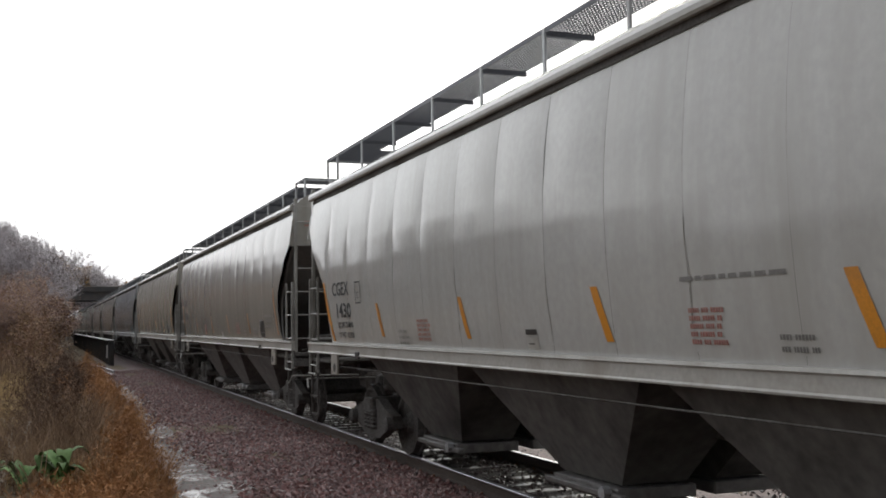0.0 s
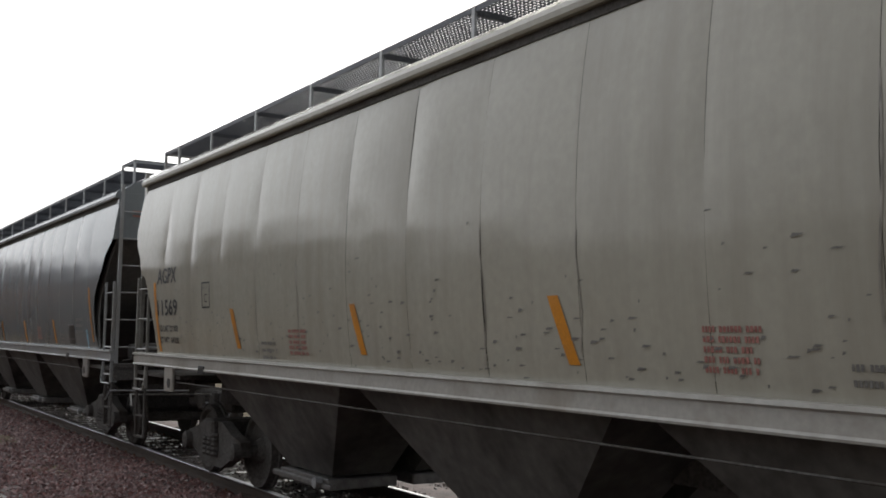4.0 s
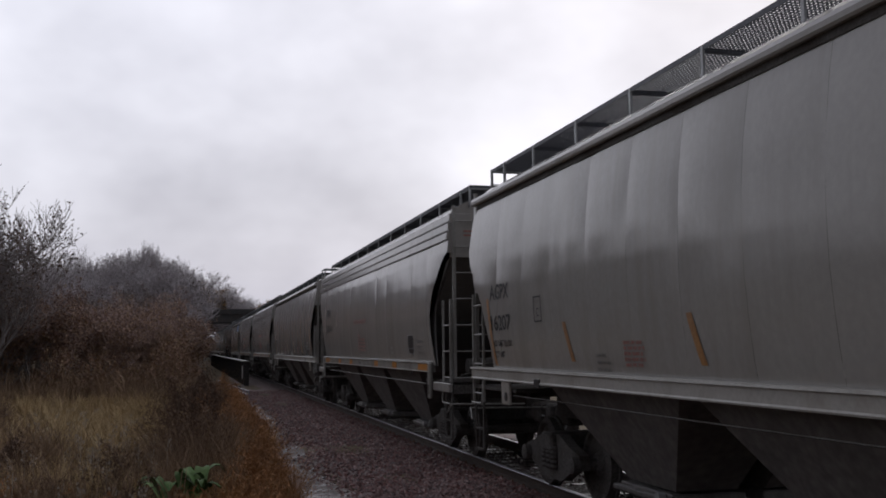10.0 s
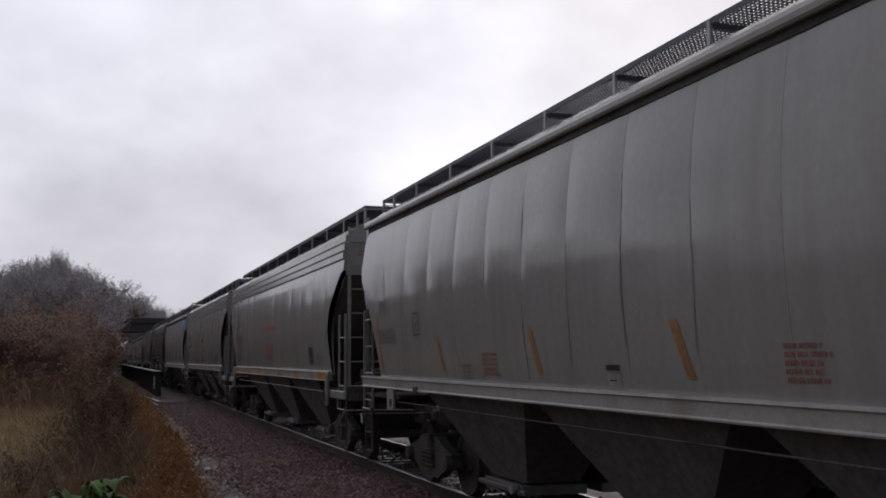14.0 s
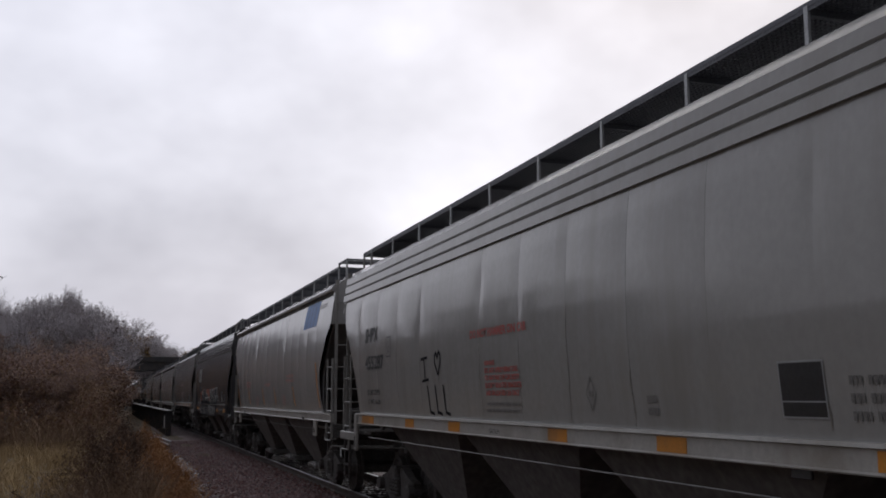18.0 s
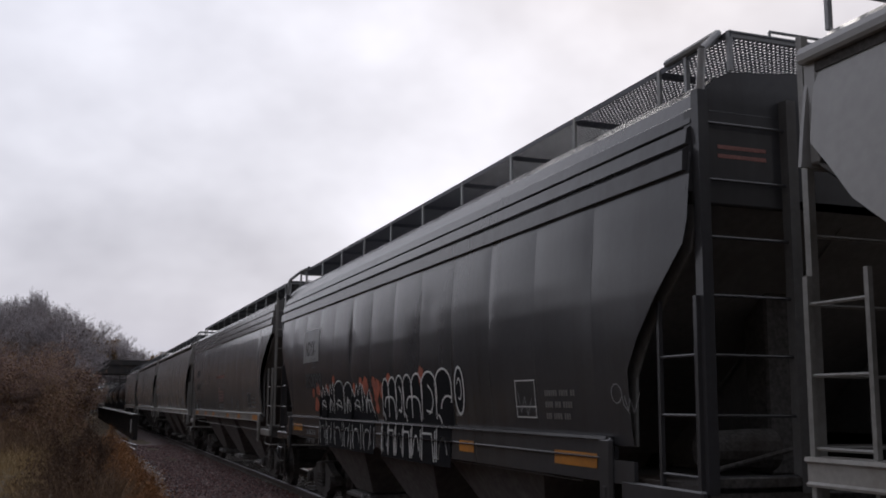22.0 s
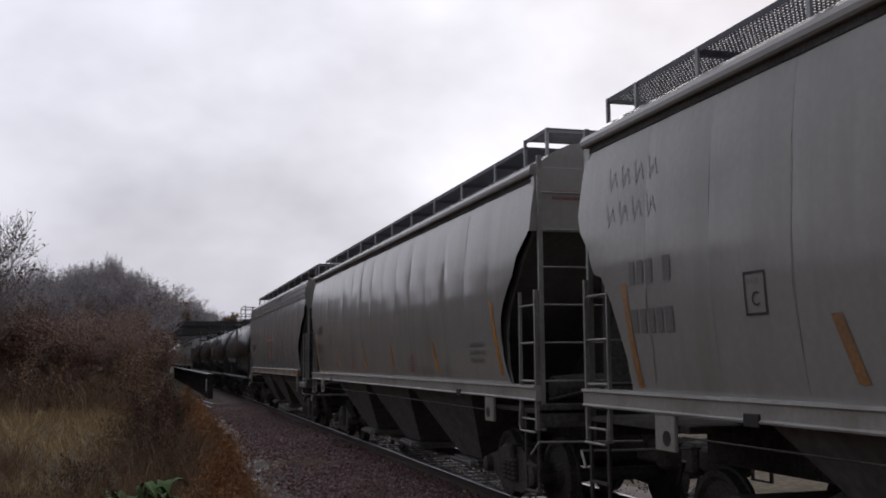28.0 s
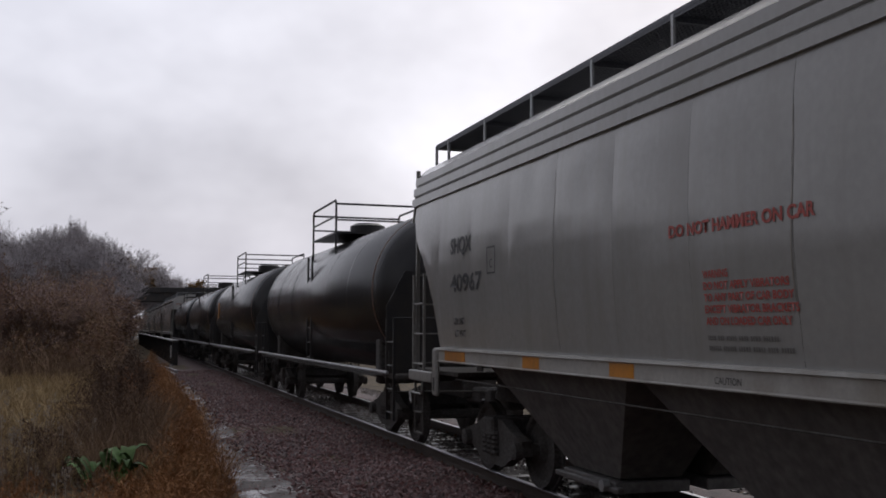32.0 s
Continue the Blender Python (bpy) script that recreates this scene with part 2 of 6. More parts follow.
TAIL = 0.27  # the couplers sit this much off the middle of each car
CUTS = {
    "lead": ((1.60, 0.90), (1.66, 0.97), (1.9, 1.06), (2.27, 1.10), (2.45, 1.04), (2.6, 0.96), (2.75, 0.80), (2.88, 0.67), (2.91, 0.61), (3.14, 0.48), (3.3, 0.26), (3.37, 0.14), (3.42, 0.12), (4.3, 0.11)),
    "tail": ((1.60, 1.02), (1.68, 1.04), (1.92, 1.02), (2.16, 0.93), (2.45, 0.80), (2.70, 0.61), (2.74, 0.46), (2.88, 0.36), (3.0, 0.32), (3.18, 0.13), (3.36, 0.05), (3.5, 0.06), (4.3, 0.11)),
    "wide": ((1.60, 1.43), (1.8, 1.44), (2.12, 1.39), (2.36, 1.33), (2.57, 1.23), (2.86, 0.91), (3.12, 0.56), (3.37, 0.35), (3.54, 0.19), (4.3, 0.17)),
    "slant": ((1.60, 0.98), (1.8, 0.98), (2.2, 0.97), (2.45, 0.78), (2.73, 0.52), (2.95, 0.28), (3.11, 0.11), (3.3, 0.06), (4.3, 0.06)),
    "deep": ((1.60, 1.10), (1.71, 1.12), (1.96, 1.19), (2.2, 1.22), (2.42, 1.13), (2.6, 0.95), (2.76, 0.73), (2.80, 0.66), (2.97, 0.54), (3.10, 0.33), (3.14, 0.24), (3.17, 0.12), (4.3, 0.09)),
    "high": ((1.60, 1.10), (1.8, 1.17), (2.28, 1.27), (2.5, 1.25), (2.68, 1.18), (2.85, 1.06), (3.0, 0.92), (3.04, 0.82), (3.23, 0.60), (3.40, 0.36), (3.46, 0.24), (3.5, 0.12), (4.3, 0.09)),
    "soft": ((1.60, 1.34), (1.74, 1.34), (2.15, 1.18), (2.55, 0.88), (2.78, 0.62), (2.99, 0.39), (3.2, 0.29), (3.55, 0.25), (4.3, 0.24)),
    "round": ((1.60, 1.36), (1.7, 1.35), (2.02, 1.29), (2.32, 1.19), (2.58, 1.03), (2.92, 0.75), (3.11, 0.51), (3.3, 0.36), (3.54, 0.24), (4.3, 0.24)),
}


def cut_back(z, cut):
    """How far the side sheet stands back from the end of the car at each height."""
    rows = CUTS[cut]
    for (z0, w0), (z1, w1) in zip(rows, rows[1:]):
        if z <= z1:
            return w0 + (w1 - w0) * max(0, z - z0) / (z1 - z0)
    return rows[-1][1]


SKIN = [None]


def skin(y, z):
    """How far the near side sheet of the car in hand stands out or in at one spot."""
    return SKIN[0](y, z) if SKIN[0] and z > 1.68 else 0.0


def side_panels(car, prof, mat, half, count, rng, lead, tail):
    """The side sheets, one by one, each slightly swollen and dented, drawn in at the open seams; the end ones are cut back in an S."""
    zs = [1.60, 1.7, 1.8, 1.97, 2.15, 2.3, 2.45, 2.58, 2.7, 2.8, 2.87, 2.9, 3.05, 3.2, 3.36, 3.42, 3.55, 3.66, 3.8, 3.94, 4.08]
    zs = sorted({*zs, *(z for cut in (lead, tail) for z, _ in CUTS[cut])})
    zs = [z for k, z in enumerate(zs) if z <= prof[-1][0] + 0.001 and (k == 0 or z - zs[k - 1] > 0.015)]
    inner = half - 1.52
    pitch = 2 * inner / count
    across = (0.0, 0.03, 0.07, 0.14, 0.25, 0.37, 0.5, 0.63, 0.75, 0.86, 0.93, 0.97, 1.0)
    cols = len(across)
    near = None
    for side in (-1, 1):
        pulls = [(rng.uniform(0.001, 0.017) * rng.random(), rng.uniform(2.8, 3.5), rng.uniform(0.25, 0.7)) for _ in range(count + 1)]
        shapes = {}
        for i in range(-1, count + 1):
            dent = [(rng.uniform(0.1, 0.9), rng.uniform(1.8, 3.7), rng.uniform(-0.013, 0.003) * rng.random(), rng.uniform(0.12, 0.3), rng.uniform(0.15, 0.45)) for _ in range(3)]
            shapes[i] = (rng.uniform(0.002, 0.011), dent)

        def limits(i, z):
            lo, hi = -inner + i * pitch, -inner + (i + 1) * pitch
            if i == -1:
                lo, hi = -(half - cut_back(z, lead)), -inner
            if i == count:
                lo, hi = inner, half - cut_back(z, tail)
            return lo, hi

        def offset(i, u, z, pulls=pulls, shapes=shapes):
            swell, dent = shapes[i]
            out = swell * (1 - (2 * u - 1) ** 2) * max(0, min(1, (prof[-1][0] - z) * 3 + 0.15)) * min(1, (z - 1.55) * 3)
            for du, dz, dd, du_w, dz_w in dent:
                out += dd * math.exp(-((u - du) / du_w) ** 2 - ((z - dz) / dz_w) ** 2)
            for k, w in ((i, u), (i + 1, 1 - u)):
                if 0 <= k <= count:
                    depth, mid, tall = pulls[k]
                    out -= depth * math.exp(-(w / 0.085) ** 2 - ((z - mid) / tall) ** 2)
            return out
        for i in range(-1, count + 1):
            verts, faces = [], []
            gap = rng.uniform(0.0006, 0.003) if 1 < i < count - 2 else 0.0
            for z in zs:
                lo, hi = limits(i, z)
                for u in across:
                    y = lo + (hi - lo) * u
                    if u == 0.0 and i > -1:
                        y += gap
                    if u == 1.0 and i < count:
                        y -= gap
                    verts.append((side * (half_width(prof, z) + offset(i, u, z)), y, z))
            for r in range(len(zs) - 1):
                for c in range(cols - 1):
                    a = r * cols + c
                    f = (a, a + 1, a + cols + 1, a + cols)
                    faces.append(f if side == 1 else f[::-1])
            sheet("side_panel", verts, faces, mat, car, smooth=True)
        if near is None:
            near = offset

    def stands(y, z):
        i = max(-1, min(count, int((y + inner) // pitch)))
        lo, hi = limits(i, z)
        return near(i, max(0.0, min(1.0, (y - lo) / max(0.1, hi - lo))), z)
    SKIN[0] = stands


def plates(name, quads, prof, side_off, mat, car, label=""):
    """Flat paint marks laid on the curved near side: outlines as (distance towards the trailing end, height)."""
    verts, faces = [], []
    for q in quads:
        b = len(verts)
        verts += [(-(half_width(prof, z) + skin(y, z) + 0.0045 + 0.2 * max(0.0, side_off - 0.010)), y, z) for y, z in q]
        faces.append(tuple(range(b, b + len(q))))
    made = sheet(name, verts, faces, mat, car, label)
    return tagged(made, kind="stuff") if name in ("small_print", "fine_print") else made


def ribbon(points, width):
    """A brush stroke through the points (distance, height) as a run of small quads."""
    out = []
    for (y0, z0), (y1, z1) in zip(points, points[1:]):
        dy, dz = y1 - y0, z1 - z0
        n = math.hypot(dy, dz) or 1
        a, b = -dz / n * width / 2, dy / n * width / 2
        ey, ez = dy / n * width * 0.4, dz / n * width * 0.4
        out.append([(y0 + a - ey, z0 + b - ez), (y0 - a - ey, z0 - b - ez), (y1 - a + ey, z1 - b + ez), (y1 + a + ey, z1 + b + ez)])
    return out


def arc(cy, cz, ry, rz, a0, a1, n=10):
    return [(cy + ry * math.cos(math.radians(a0 + (a1 - a0) * i / n)), cz + rz * math.sin(math.radians(a0 + (a1 - a0) * i / n))) for i in range(n + 1)]


def rect(y, z, w, h, lean=0.0, rows=4):
    """A patch on the side whose upper left corner is (y, z); it runs towards the leading end."""
    out = []
    for i in range(rows):
        z0, z1 = z - h * i / rows, z - h * (i + 1) / rows
        s0, s1 = lean * i / rows, lean * (i + 1) / rows
        out.append([(y + s0, z0), (y + s1, z1), (y + s1 - w, z1), (y + s0 - w, z0)])
    return out


def lettering(name, text, y, z, size, prof, mat, car, label="", wide=1.0, bold=0.0, lift=0.0075, fit=None):
    """Letters on the curved side from (y, z) towards the leading end; fit stretches the line to a width and a height in metres."""
    cu = bpy.data.curves.new(name, "FONT")
    cu.body, cu.size, cu.offset = text, size, bold
    cu.resolution_u = 3
    tmp = new(name, cu)
    me = bpy.data.meshes.new_from_object(tmp.evaluated_get(bpy.context.evaluated_depsgraph_get()))
    bpy.data.objects.remove(tmp)
    bpy.data.curves.remove(cu)
    bm = bmesh.new()
    bm.from_mesh(me)
    if fit:
        xs, ys = [v.co.x for v in bm.verts], [v.co.y for v in bm.verts]
        fx, fy = fit[0] / (max(xs) - min(xs)), fit[1] / (max(ys) - min(ys))
        low, base = min(xs), min(ys)
        for v in bm.verts:
            v.co.x, v.co.y = (v.co.x - low) * fx, (v.co.y - base) * fy
        wide = 1.0
    bmesh.ops.triangulate(bm, faces=bm.faces)
    if size > 0.3:
        for axis in (0, 1):
            far = max(v.co[axis] for v in bm.verts)
            no = (1, 0, 0) if axis == 0 else (0, 1, 0)
            for k in range(1, int(far / 0.055) + 1):
                bmesh.ops.bisect_plane(bm, geom=bm.verts[:] + bm.edges[:] + bm.faces[:], plane_co=(0.055 * k * no[0], 0.055 * k * no[1], 0), plane_no=no)
    for v in bm.verts:
        zz = z + v.co.y
        yy = y - v.co.x * wide
        v.co = Vector((-(half_width(prof, zz) + skin(yy, zz) + lift), yy, zz))
    bm.to_mesh(me)
    bm.free()
    me.name = name
    me.materials.clear()
    me.materials.append(mat)
    ob = new(name, me)
    ob.parent = car
    return tagged(ob, label) if label else ob


def bars(y, z, w, rows, step, thick, rng):
    """Lines of small print, too small to read: plain bars."""
    out = []
    for i in range(rows):
        x = 0.0
        while x < w * (0.8 + 0.2 * rng.random()):
            l = rng.uniform(0.06, 0.16) * max(1, thick / 0.045)
            out += rect(y - x, z - i * step, min(l, w - x + 0.05), thick, rows=1)
            x += l + 0.03
    return out


def glyphs(y, z, w, rows, step, tall, rng):
    """Lines of stencilled print that cannot be read: short upright bars of letter size with word gaps."""
    out = []
    for i in range(rows):
        x, word = 0.0, rng.randint(3, 6)
        line = w * rng.uniform(0.75, 1.0)
        while x < line:
            l = tall * rng.uniform(0.45, 0.7)
            out += rect(y - x, z - i * step, l, tall, rows=1)
            x += l + tall * 0.22
            word -= 1
            if not word:
                x, word = x + tall * 0.7, rng.randint(3, 6)
    return out


def truck(car, y):
    t = tagged(new("truck"), "")
    t.parent = car
    t.location = (0, y, 0)
    for side in (-1, 1):
        x = side * 1.0
        f = [(-0.98, 0.58), (-0.98, 0.40), (-0.72, 0.36), (-0.35, 0.20), (0.35, 0.20), (0.72, 0.36), (0.98, 0.40), (0.98, 0.58), (0.62, 0.66), (0.32, 0.78), (-0.32, 0.78), (-0.62, 0.66)]
        part("side_frame", prism(f, "x", x - 0.07, x + 0.07), UNDER, t)
        for k in range(3):
            part("spring", lathe([(0.33 + i * 0.03, 0.068 if i % 2 else 0.05) for i in range(11)], "z", 8), UNDER, t, matrix=Matrix.Translation((x + side * 0.09, -0.16 + 0.16 * k, 0)))
        for s in (-1, 1):
            part("bearing_cap", lathe(((x + side * 0.05, 0.11), (x + side * 0.15, 0.11), (x + side * 0.17, 0.06)), "x", 10), UNDER, t, matrix=Matrix.Translation((0, s * 0.89, 0.46)))
    part("bolster", boxes((-1.15, 1.15, -0.18, 0.18, 0.55, 0.80), bevel=0.03), UNDER, t)
    wheels = []
    for s in (-1, 1):
        prof = []
        w = bmesh.new()
        for side in (-1, 1):
            q = lathe(((side * 0.68, 0.495), (side * 0.715, 0.49), (side * 0.72, 0.463), (side * 0.81, 0.455), (side * 0.812, 0.40), (side * 0.77, 0.36), (side * 0.76, 0.16), (side * 0.83, 0.12), (side * 0.83, 0.02)), "x", 24)
            tmp = bpy.data.meshes.new("tmp")
            q.to_mesh(tmp)
            q.free()
            w.from_mesh(tmp)
            bpy.data.meshes.remove(tmp)
        add_rod(w, (-1.0, 0, 0), (1.0, 0, 0), 0.085, sides=10)
        ob = part("wheelset", w, UNDER, t, "steel wheelset with worn bright treads")
        ob.location = (0, s * 0.89, 0.463)
        wheels.append(ob)
    return wheels


def ladder(car, a, b, up, lo, hi, step, mat, name="ladder", r=0.013, stile=0.021, thin=0, inner=None):
    """Two uprights at a and b (plan points) and the rungs between them."""
    bm = bmesh.new()
    add_box(bm, a[0] - stile, a[0] + stile, a[1] - stile, a[1] + stile, lo, hi)
    ob = part(name, bm, mat, car)
    w = thin or stile
    # inner is a darker paint that puts shade into the far stile
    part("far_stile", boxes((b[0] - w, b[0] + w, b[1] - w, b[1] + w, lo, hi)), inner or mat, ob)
    z = lo + 0.12
    while z < hi - 0.05 and not car.get("far"):
        part("rung", rods(((a[0], a[1], z), (b[0], b[1], z)), r=r), mat, ob)
        z += step
    return ob


def walkway(car, half, z, mat, deck_end, cell, bar, deep, style):
    """Expanded-metal running boards on posts along both sides of the hatches, with a crossover platform at each end."""
    mesh_v, mesh_f = [], []

    def strip(x0, x1, y0, y1, z):
        n = max(1, int(round((x1 - x0) / cell)))
        k = int(round((y1 - y0) / (cell * 1.25)))
        for i in range(n + 1):
            x = x0 + (x1 - x0) * i / n
            b = len(mesh_v)
            mesh_v.extend([(x - bar, y0, z), (x + bar, y0, z), (x + bar, y1, z), (x - bar, y1, z), (x - bar, y0, z + deep), (x + bar, y0, z + deep), (x + bar, y1, z + deep), (x - bar, y1, z + deep)])
            mesh_f.extend([(b, b + 3, b + 2, b + 1), (b + 4, b + 5, b + 6, b + 7), (b, b + 4, b + 7, b + 3), (b + 1, b + 2, b + 6, b + 5)])
        for j in range(k + 1):
            y = y0 + (y1 - y0) * j / k
            b = len(mesh_v)
            mesh_v.extend([(x0, y - bar, z), (x1, y - bar, z), (x1, y + bar, z), (x0, y + bar, z), (x0, y - bar, z + deep), (x1, y - bar, z + deep), (x1, y + bar, z + deep), (x0, y + bar, z + deep)])
            mesh_f.extend([(b, b + 1, b + 2, b + 3)[::-1], (b + 4, b + 5, b + 6, b + 7), (b, b + 4, b + 5, b + 1), (b + 2, b + 6, b + 7, b + 3)])
    flush = style != "raised"
    run = half - 1.20
    reach = {-1: half - 0.02 if flush else half - 0.46, 1: half - 0.02 if flush else half + 0.05}
    tops = {-1: z if flush else z + 0.075, 1: z}
    for side in (-1, 1):
        strip(min(side * 0.62, side * 1.17), max(side * 0.62, side * 1.17), -run, run, z)
    for s in (-1, 1):
        strip(-1.17, 1.17, min(s * run, s * reach[s]), max(s * run, s * reach[s]), tops[s])
    sheet("walkway_grating", mesh_v, mesh_f, GRATE, car, "dark expanded-metal running board")
    rows = []
    y = -half + (2.415 if not flush else half * 2 - 2.13 - 1.575 * int((2 * half - 2.9) / 1.575))
    while y < run - 0.25:
        rows.append(y)
        y += 1.575
    for side in (-1, 1):
        x = side * 1.17
        part("walkway_edge", boxes((x - 0.006, x + 0.006, -run, run, z - 0.03, z + 0.022)), GRATE, car)
        for y in rows:
            part("walkway_post", boxes((x - 0.012, x + 0.012, y - 0.022, y + 0.022, deck_end, z + 0.015)), mat, car)
            if car.get("far"):
                continue
            part("walkway_bracket", boxes((min(side * 0.6, x), max(side * 0.6, x), y - 0.02, y + 0.02, z - 0.055, z - 0.004)), GRATE, car)
        for s in (-1, 1):
            top, end = tops[s], reach[s]
            part("walkway_edge", boxes((x - 0.006, x + 0.006, min(s * run, s * end), max(s * run, s * end), top - 0.03, top + 0.022)), GRATE, car)
            for y in (s * (end - 0.02), s * (half - 0.62) if flush or s > 0 else s * (run - 0.02)):
                part("walkway_post", boxes((x - 0.018, x + 0.018, y - 0.018, y + 0.018, deck_end if abs(y) < half - 0.12 else z - 0.30, top + 0.02)), mat, car)
            if end > half - 0.1 and style != "hoop":
                part("walkway_strut", rods(((x, s * (end - 0.02), z - 0.29), (x - side * 0.02, s * (half - 0.3), deck_end)), r=0.014), mat, car)
    for s in (-1, 1):
        y = s * (reach[s] - 0.01)
        part("platform_edge", boxes((-1.17, 1.17, y - 0.006, y + 0.006, tops[s] - 0.03, tops[s] + 0.022)), mat, car, "pale edge bar of the crossover platform")
        if style == "hoop":
            for side in (-1, 1):
                part("corner_hoop", rods(((side * 1.46, s * (half - 0.04), deck_end), (side * 1.42, s * (half - 0.04), z - 0.16)), ((side * 1.42, s * (half - 0.04), z - 0.16), (side * 1.2, s * (half - 0.14), z + 0.03)), ((side * 1.2, s * (half - 0.14), z + 0.03), (side * 1.18, s * (half - 0.9), z + 0.03)), r=0.032, sides=8), mat, car, "bent steel tube at the corner of the walkway")
        if flush:
            part("grab_bar", rods(((-0.8, y, z + 0.06), (0.8, y, z + 0.06)), ((-0.8, y, z), (-0.8, y, z + 0.06)), ((0.8, y, z), (0.8, y, z + 0.06)), r=0.012), mat, car)


def hopper_car(spec, half):
    """Three-bay covered hopper, its middle at the origin on the rail heads, leading end towards -y."""
    rng = random.Random(spec["seed"])
    ribbed = spec["kind"] == "ribbed"
    prof = RIBBED if ribbed else SMOOTH
    mat = spec["paint"]
    car = tagged(new("covered_hopper_car"), spec["label"], "railcar", "cars of the freight train")
    if spec.get("far"):
        car["far"] = 1
    count = 11 if ribbed else 13
    if spec.get("tall"):
        cuts = {-1: "slant", 1: "soft"}
    else:
        cuts = {-1: spec.get("leadcut", "high"), 1: "round"} if ribbed else {-1: "lead", 1: spec.get("tailcut", "tail")}
    far = spec.get("far", False)
    side_panels(car, prof, mat, half, count, rng, cuts[-1], cuts[1])
    # unseen dark core, added to keep sky from showing through the side seams
    shell = [(w - 0.035, z) for z, w in prof if z > 1.62]
    part("inner_shell", prism(shell + [(-x, z) for x, z in reversed(shell)], "y", -half + 2.9, half - 2.9), UNDER, car)
    e = half - 0.12
    top = prof[-1][0]
    if ribbed:
        steps = [(1.545, 3.725), (1.575, 3.725), (1.57, 3.835), (1.525, 3.87), (1.55, 3.885), (1.545, 3.995), (1.495, 4.03), (1.52, 4.045), (1.515, 4.15), (1.47, 4.19)]
        if spec.get("tall"):
            steps = [(1.54, 3.66), (1.59, 3.66), (1.58, 3.81), (1.52, 3.86), (1.555, 3.87), (1.535, 3.99), (1.475, 4.02), (1.51, 4.03), (1.485, 4.14), (1.44, 4.17)]
        for side in (-1, 1):
            out = [(side * x, z) for x, z in steps] + [(side * 1.38, 4.19), (side * 1.38, 3.73)]
            part("top_chord", prism(out if side == 1 else out[::-1], "y", -e - 0.02, e + 0.02), mat, car, "grey stepped top chord with three ribs")
        eave_w, eave_z, ridge = steps[-1][0], steps[-1][1], 4.54 if spec.get("tall") else 4.50
    else:
        for side in (-1, 1):
            out = [(side * 1.43, 4.07), (side * 1.54, 4.065), (side * 1.555, 4.085), (side * 1.56, 4.125), (side * 1.54, 4.17), (side * 1.49, 4.195), (side * 1.42, 4.195)]
            part("top_chord", prism(out if side == 1 else out[::-1], "y", -e - 0.02, e + 0.02), mat, car, "rounded grey top chord")
            # added dark strip draws the shadow line below the chord
            part("chord_seal", boxes((side * 1.478 - 0.02, side * 1.478 + 0.02, -e + 0.02, e - 0.02, 4.0, 4.066)), UNDER, car, "dark strip standing in for the shadow under the chord")
        eave_w, eave_z, ridge = 1.45, 4.185, 4.54
    bulge = [(1.0, 0.0), (0.92, 0.36), (0.80, 0.64), (0.62, 0.85), (0.35, 0.98)] if ribbed else [(1.0, 0.0), (0.88, 0.42), (0.72, 0.74), (0.35, 1.0)]
    if spec.get("tall"):
        bulge = [(1.0, 0.0), (0.96, 0.36), (0.89, 0.64), (0.77, 0.84), (0.35, 1.0)]
    arch = [(-eave_w * f, eave_z + (ridge - eave_z) * g) for f, g in bulge]
    arch += [(-x, z) for x, z in reversed(arch)]
    roof = arch + [(eave_w - 0.05, eave_z - 0.06), (-eave_w + 0.05, eave_z - 0.06)]
    part("roof", prism(roof, "y", -e, e), mat, car)
    hatch = bmesh.new()
    n = 4
    for i in range(n):
        y0 = -e + 0.8 + (2 * e - 1.6) * i / n
        add_box(hatch, -0.32, 0.32, y0 + 0.04, y0 + (2 * e - 1.6) / n - 0.04, ridge - 0.03, ridge + 0.13, 0.03)
    part("hatch_covers", hatch, mat, car)
    for s in (-1, 1):
        # end sheet above, slope sheet below
        y = s * e
        wall = [(-w, z) for z, w in prof if z >= 3.4] + [(x, z - 0.01) for x, z in arch] + [(w, z) for z, w in reversed(prof) if z >= 3.4]
        part("end_wall", prism(wall, "y", min(y, y + s * 0.03), max(y, y + s * 0.03)), mat, car)
        # slope sheet, cheeks and web carry the end recess's shade in their colour
        part("slope_sheet", prism([(y, 3.44), (s * (half - 2.9), 1.45), (s * (half - 2.94), 1.45), (s * (e - 0.05), 3.44)], "x", -1.47, 1.47), E_SLOPE, car, "sloping end sheet with the shade of its recess in the paint")
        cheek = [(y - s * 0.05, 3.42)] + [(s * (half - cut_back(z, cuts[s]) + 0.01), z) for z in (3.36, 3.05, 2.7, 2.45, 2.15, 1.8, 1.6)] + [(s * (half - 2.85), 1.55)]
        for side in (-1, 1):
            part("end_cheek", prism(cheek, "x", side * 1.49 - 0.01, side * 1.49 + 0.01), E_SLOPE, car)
        # platform, draught box and centre post
        part("end_platform", boxes((-1.5, 1.5, min(s * (half - 2.0), s * half), max(s * (half - 2.0), s * half), 1.30, 1.36), bevel=0.01), UNDER, car)
        part("end_sill", boxes((-1.5, 1.5, min(s * (half - 0.06), s * half), max(s * (half - 0.06), s * half), 1.15, 1.42), bevel=0.01), UNDER, car)
        part("centre_post", boxes((-0.28, 0.28, min(s * (half - 1.2), s * (half - 0.9)), max(s * (half - 1.2), s * (half - 0.9)), 1.36, 2.9), bevel=0.02), UNDER, car)
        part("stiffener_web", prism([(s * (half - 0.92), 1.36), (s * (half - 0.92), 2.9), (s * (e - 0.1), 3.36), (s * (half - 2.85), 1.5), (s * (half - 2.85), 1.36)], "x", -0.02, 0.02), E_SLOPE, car)
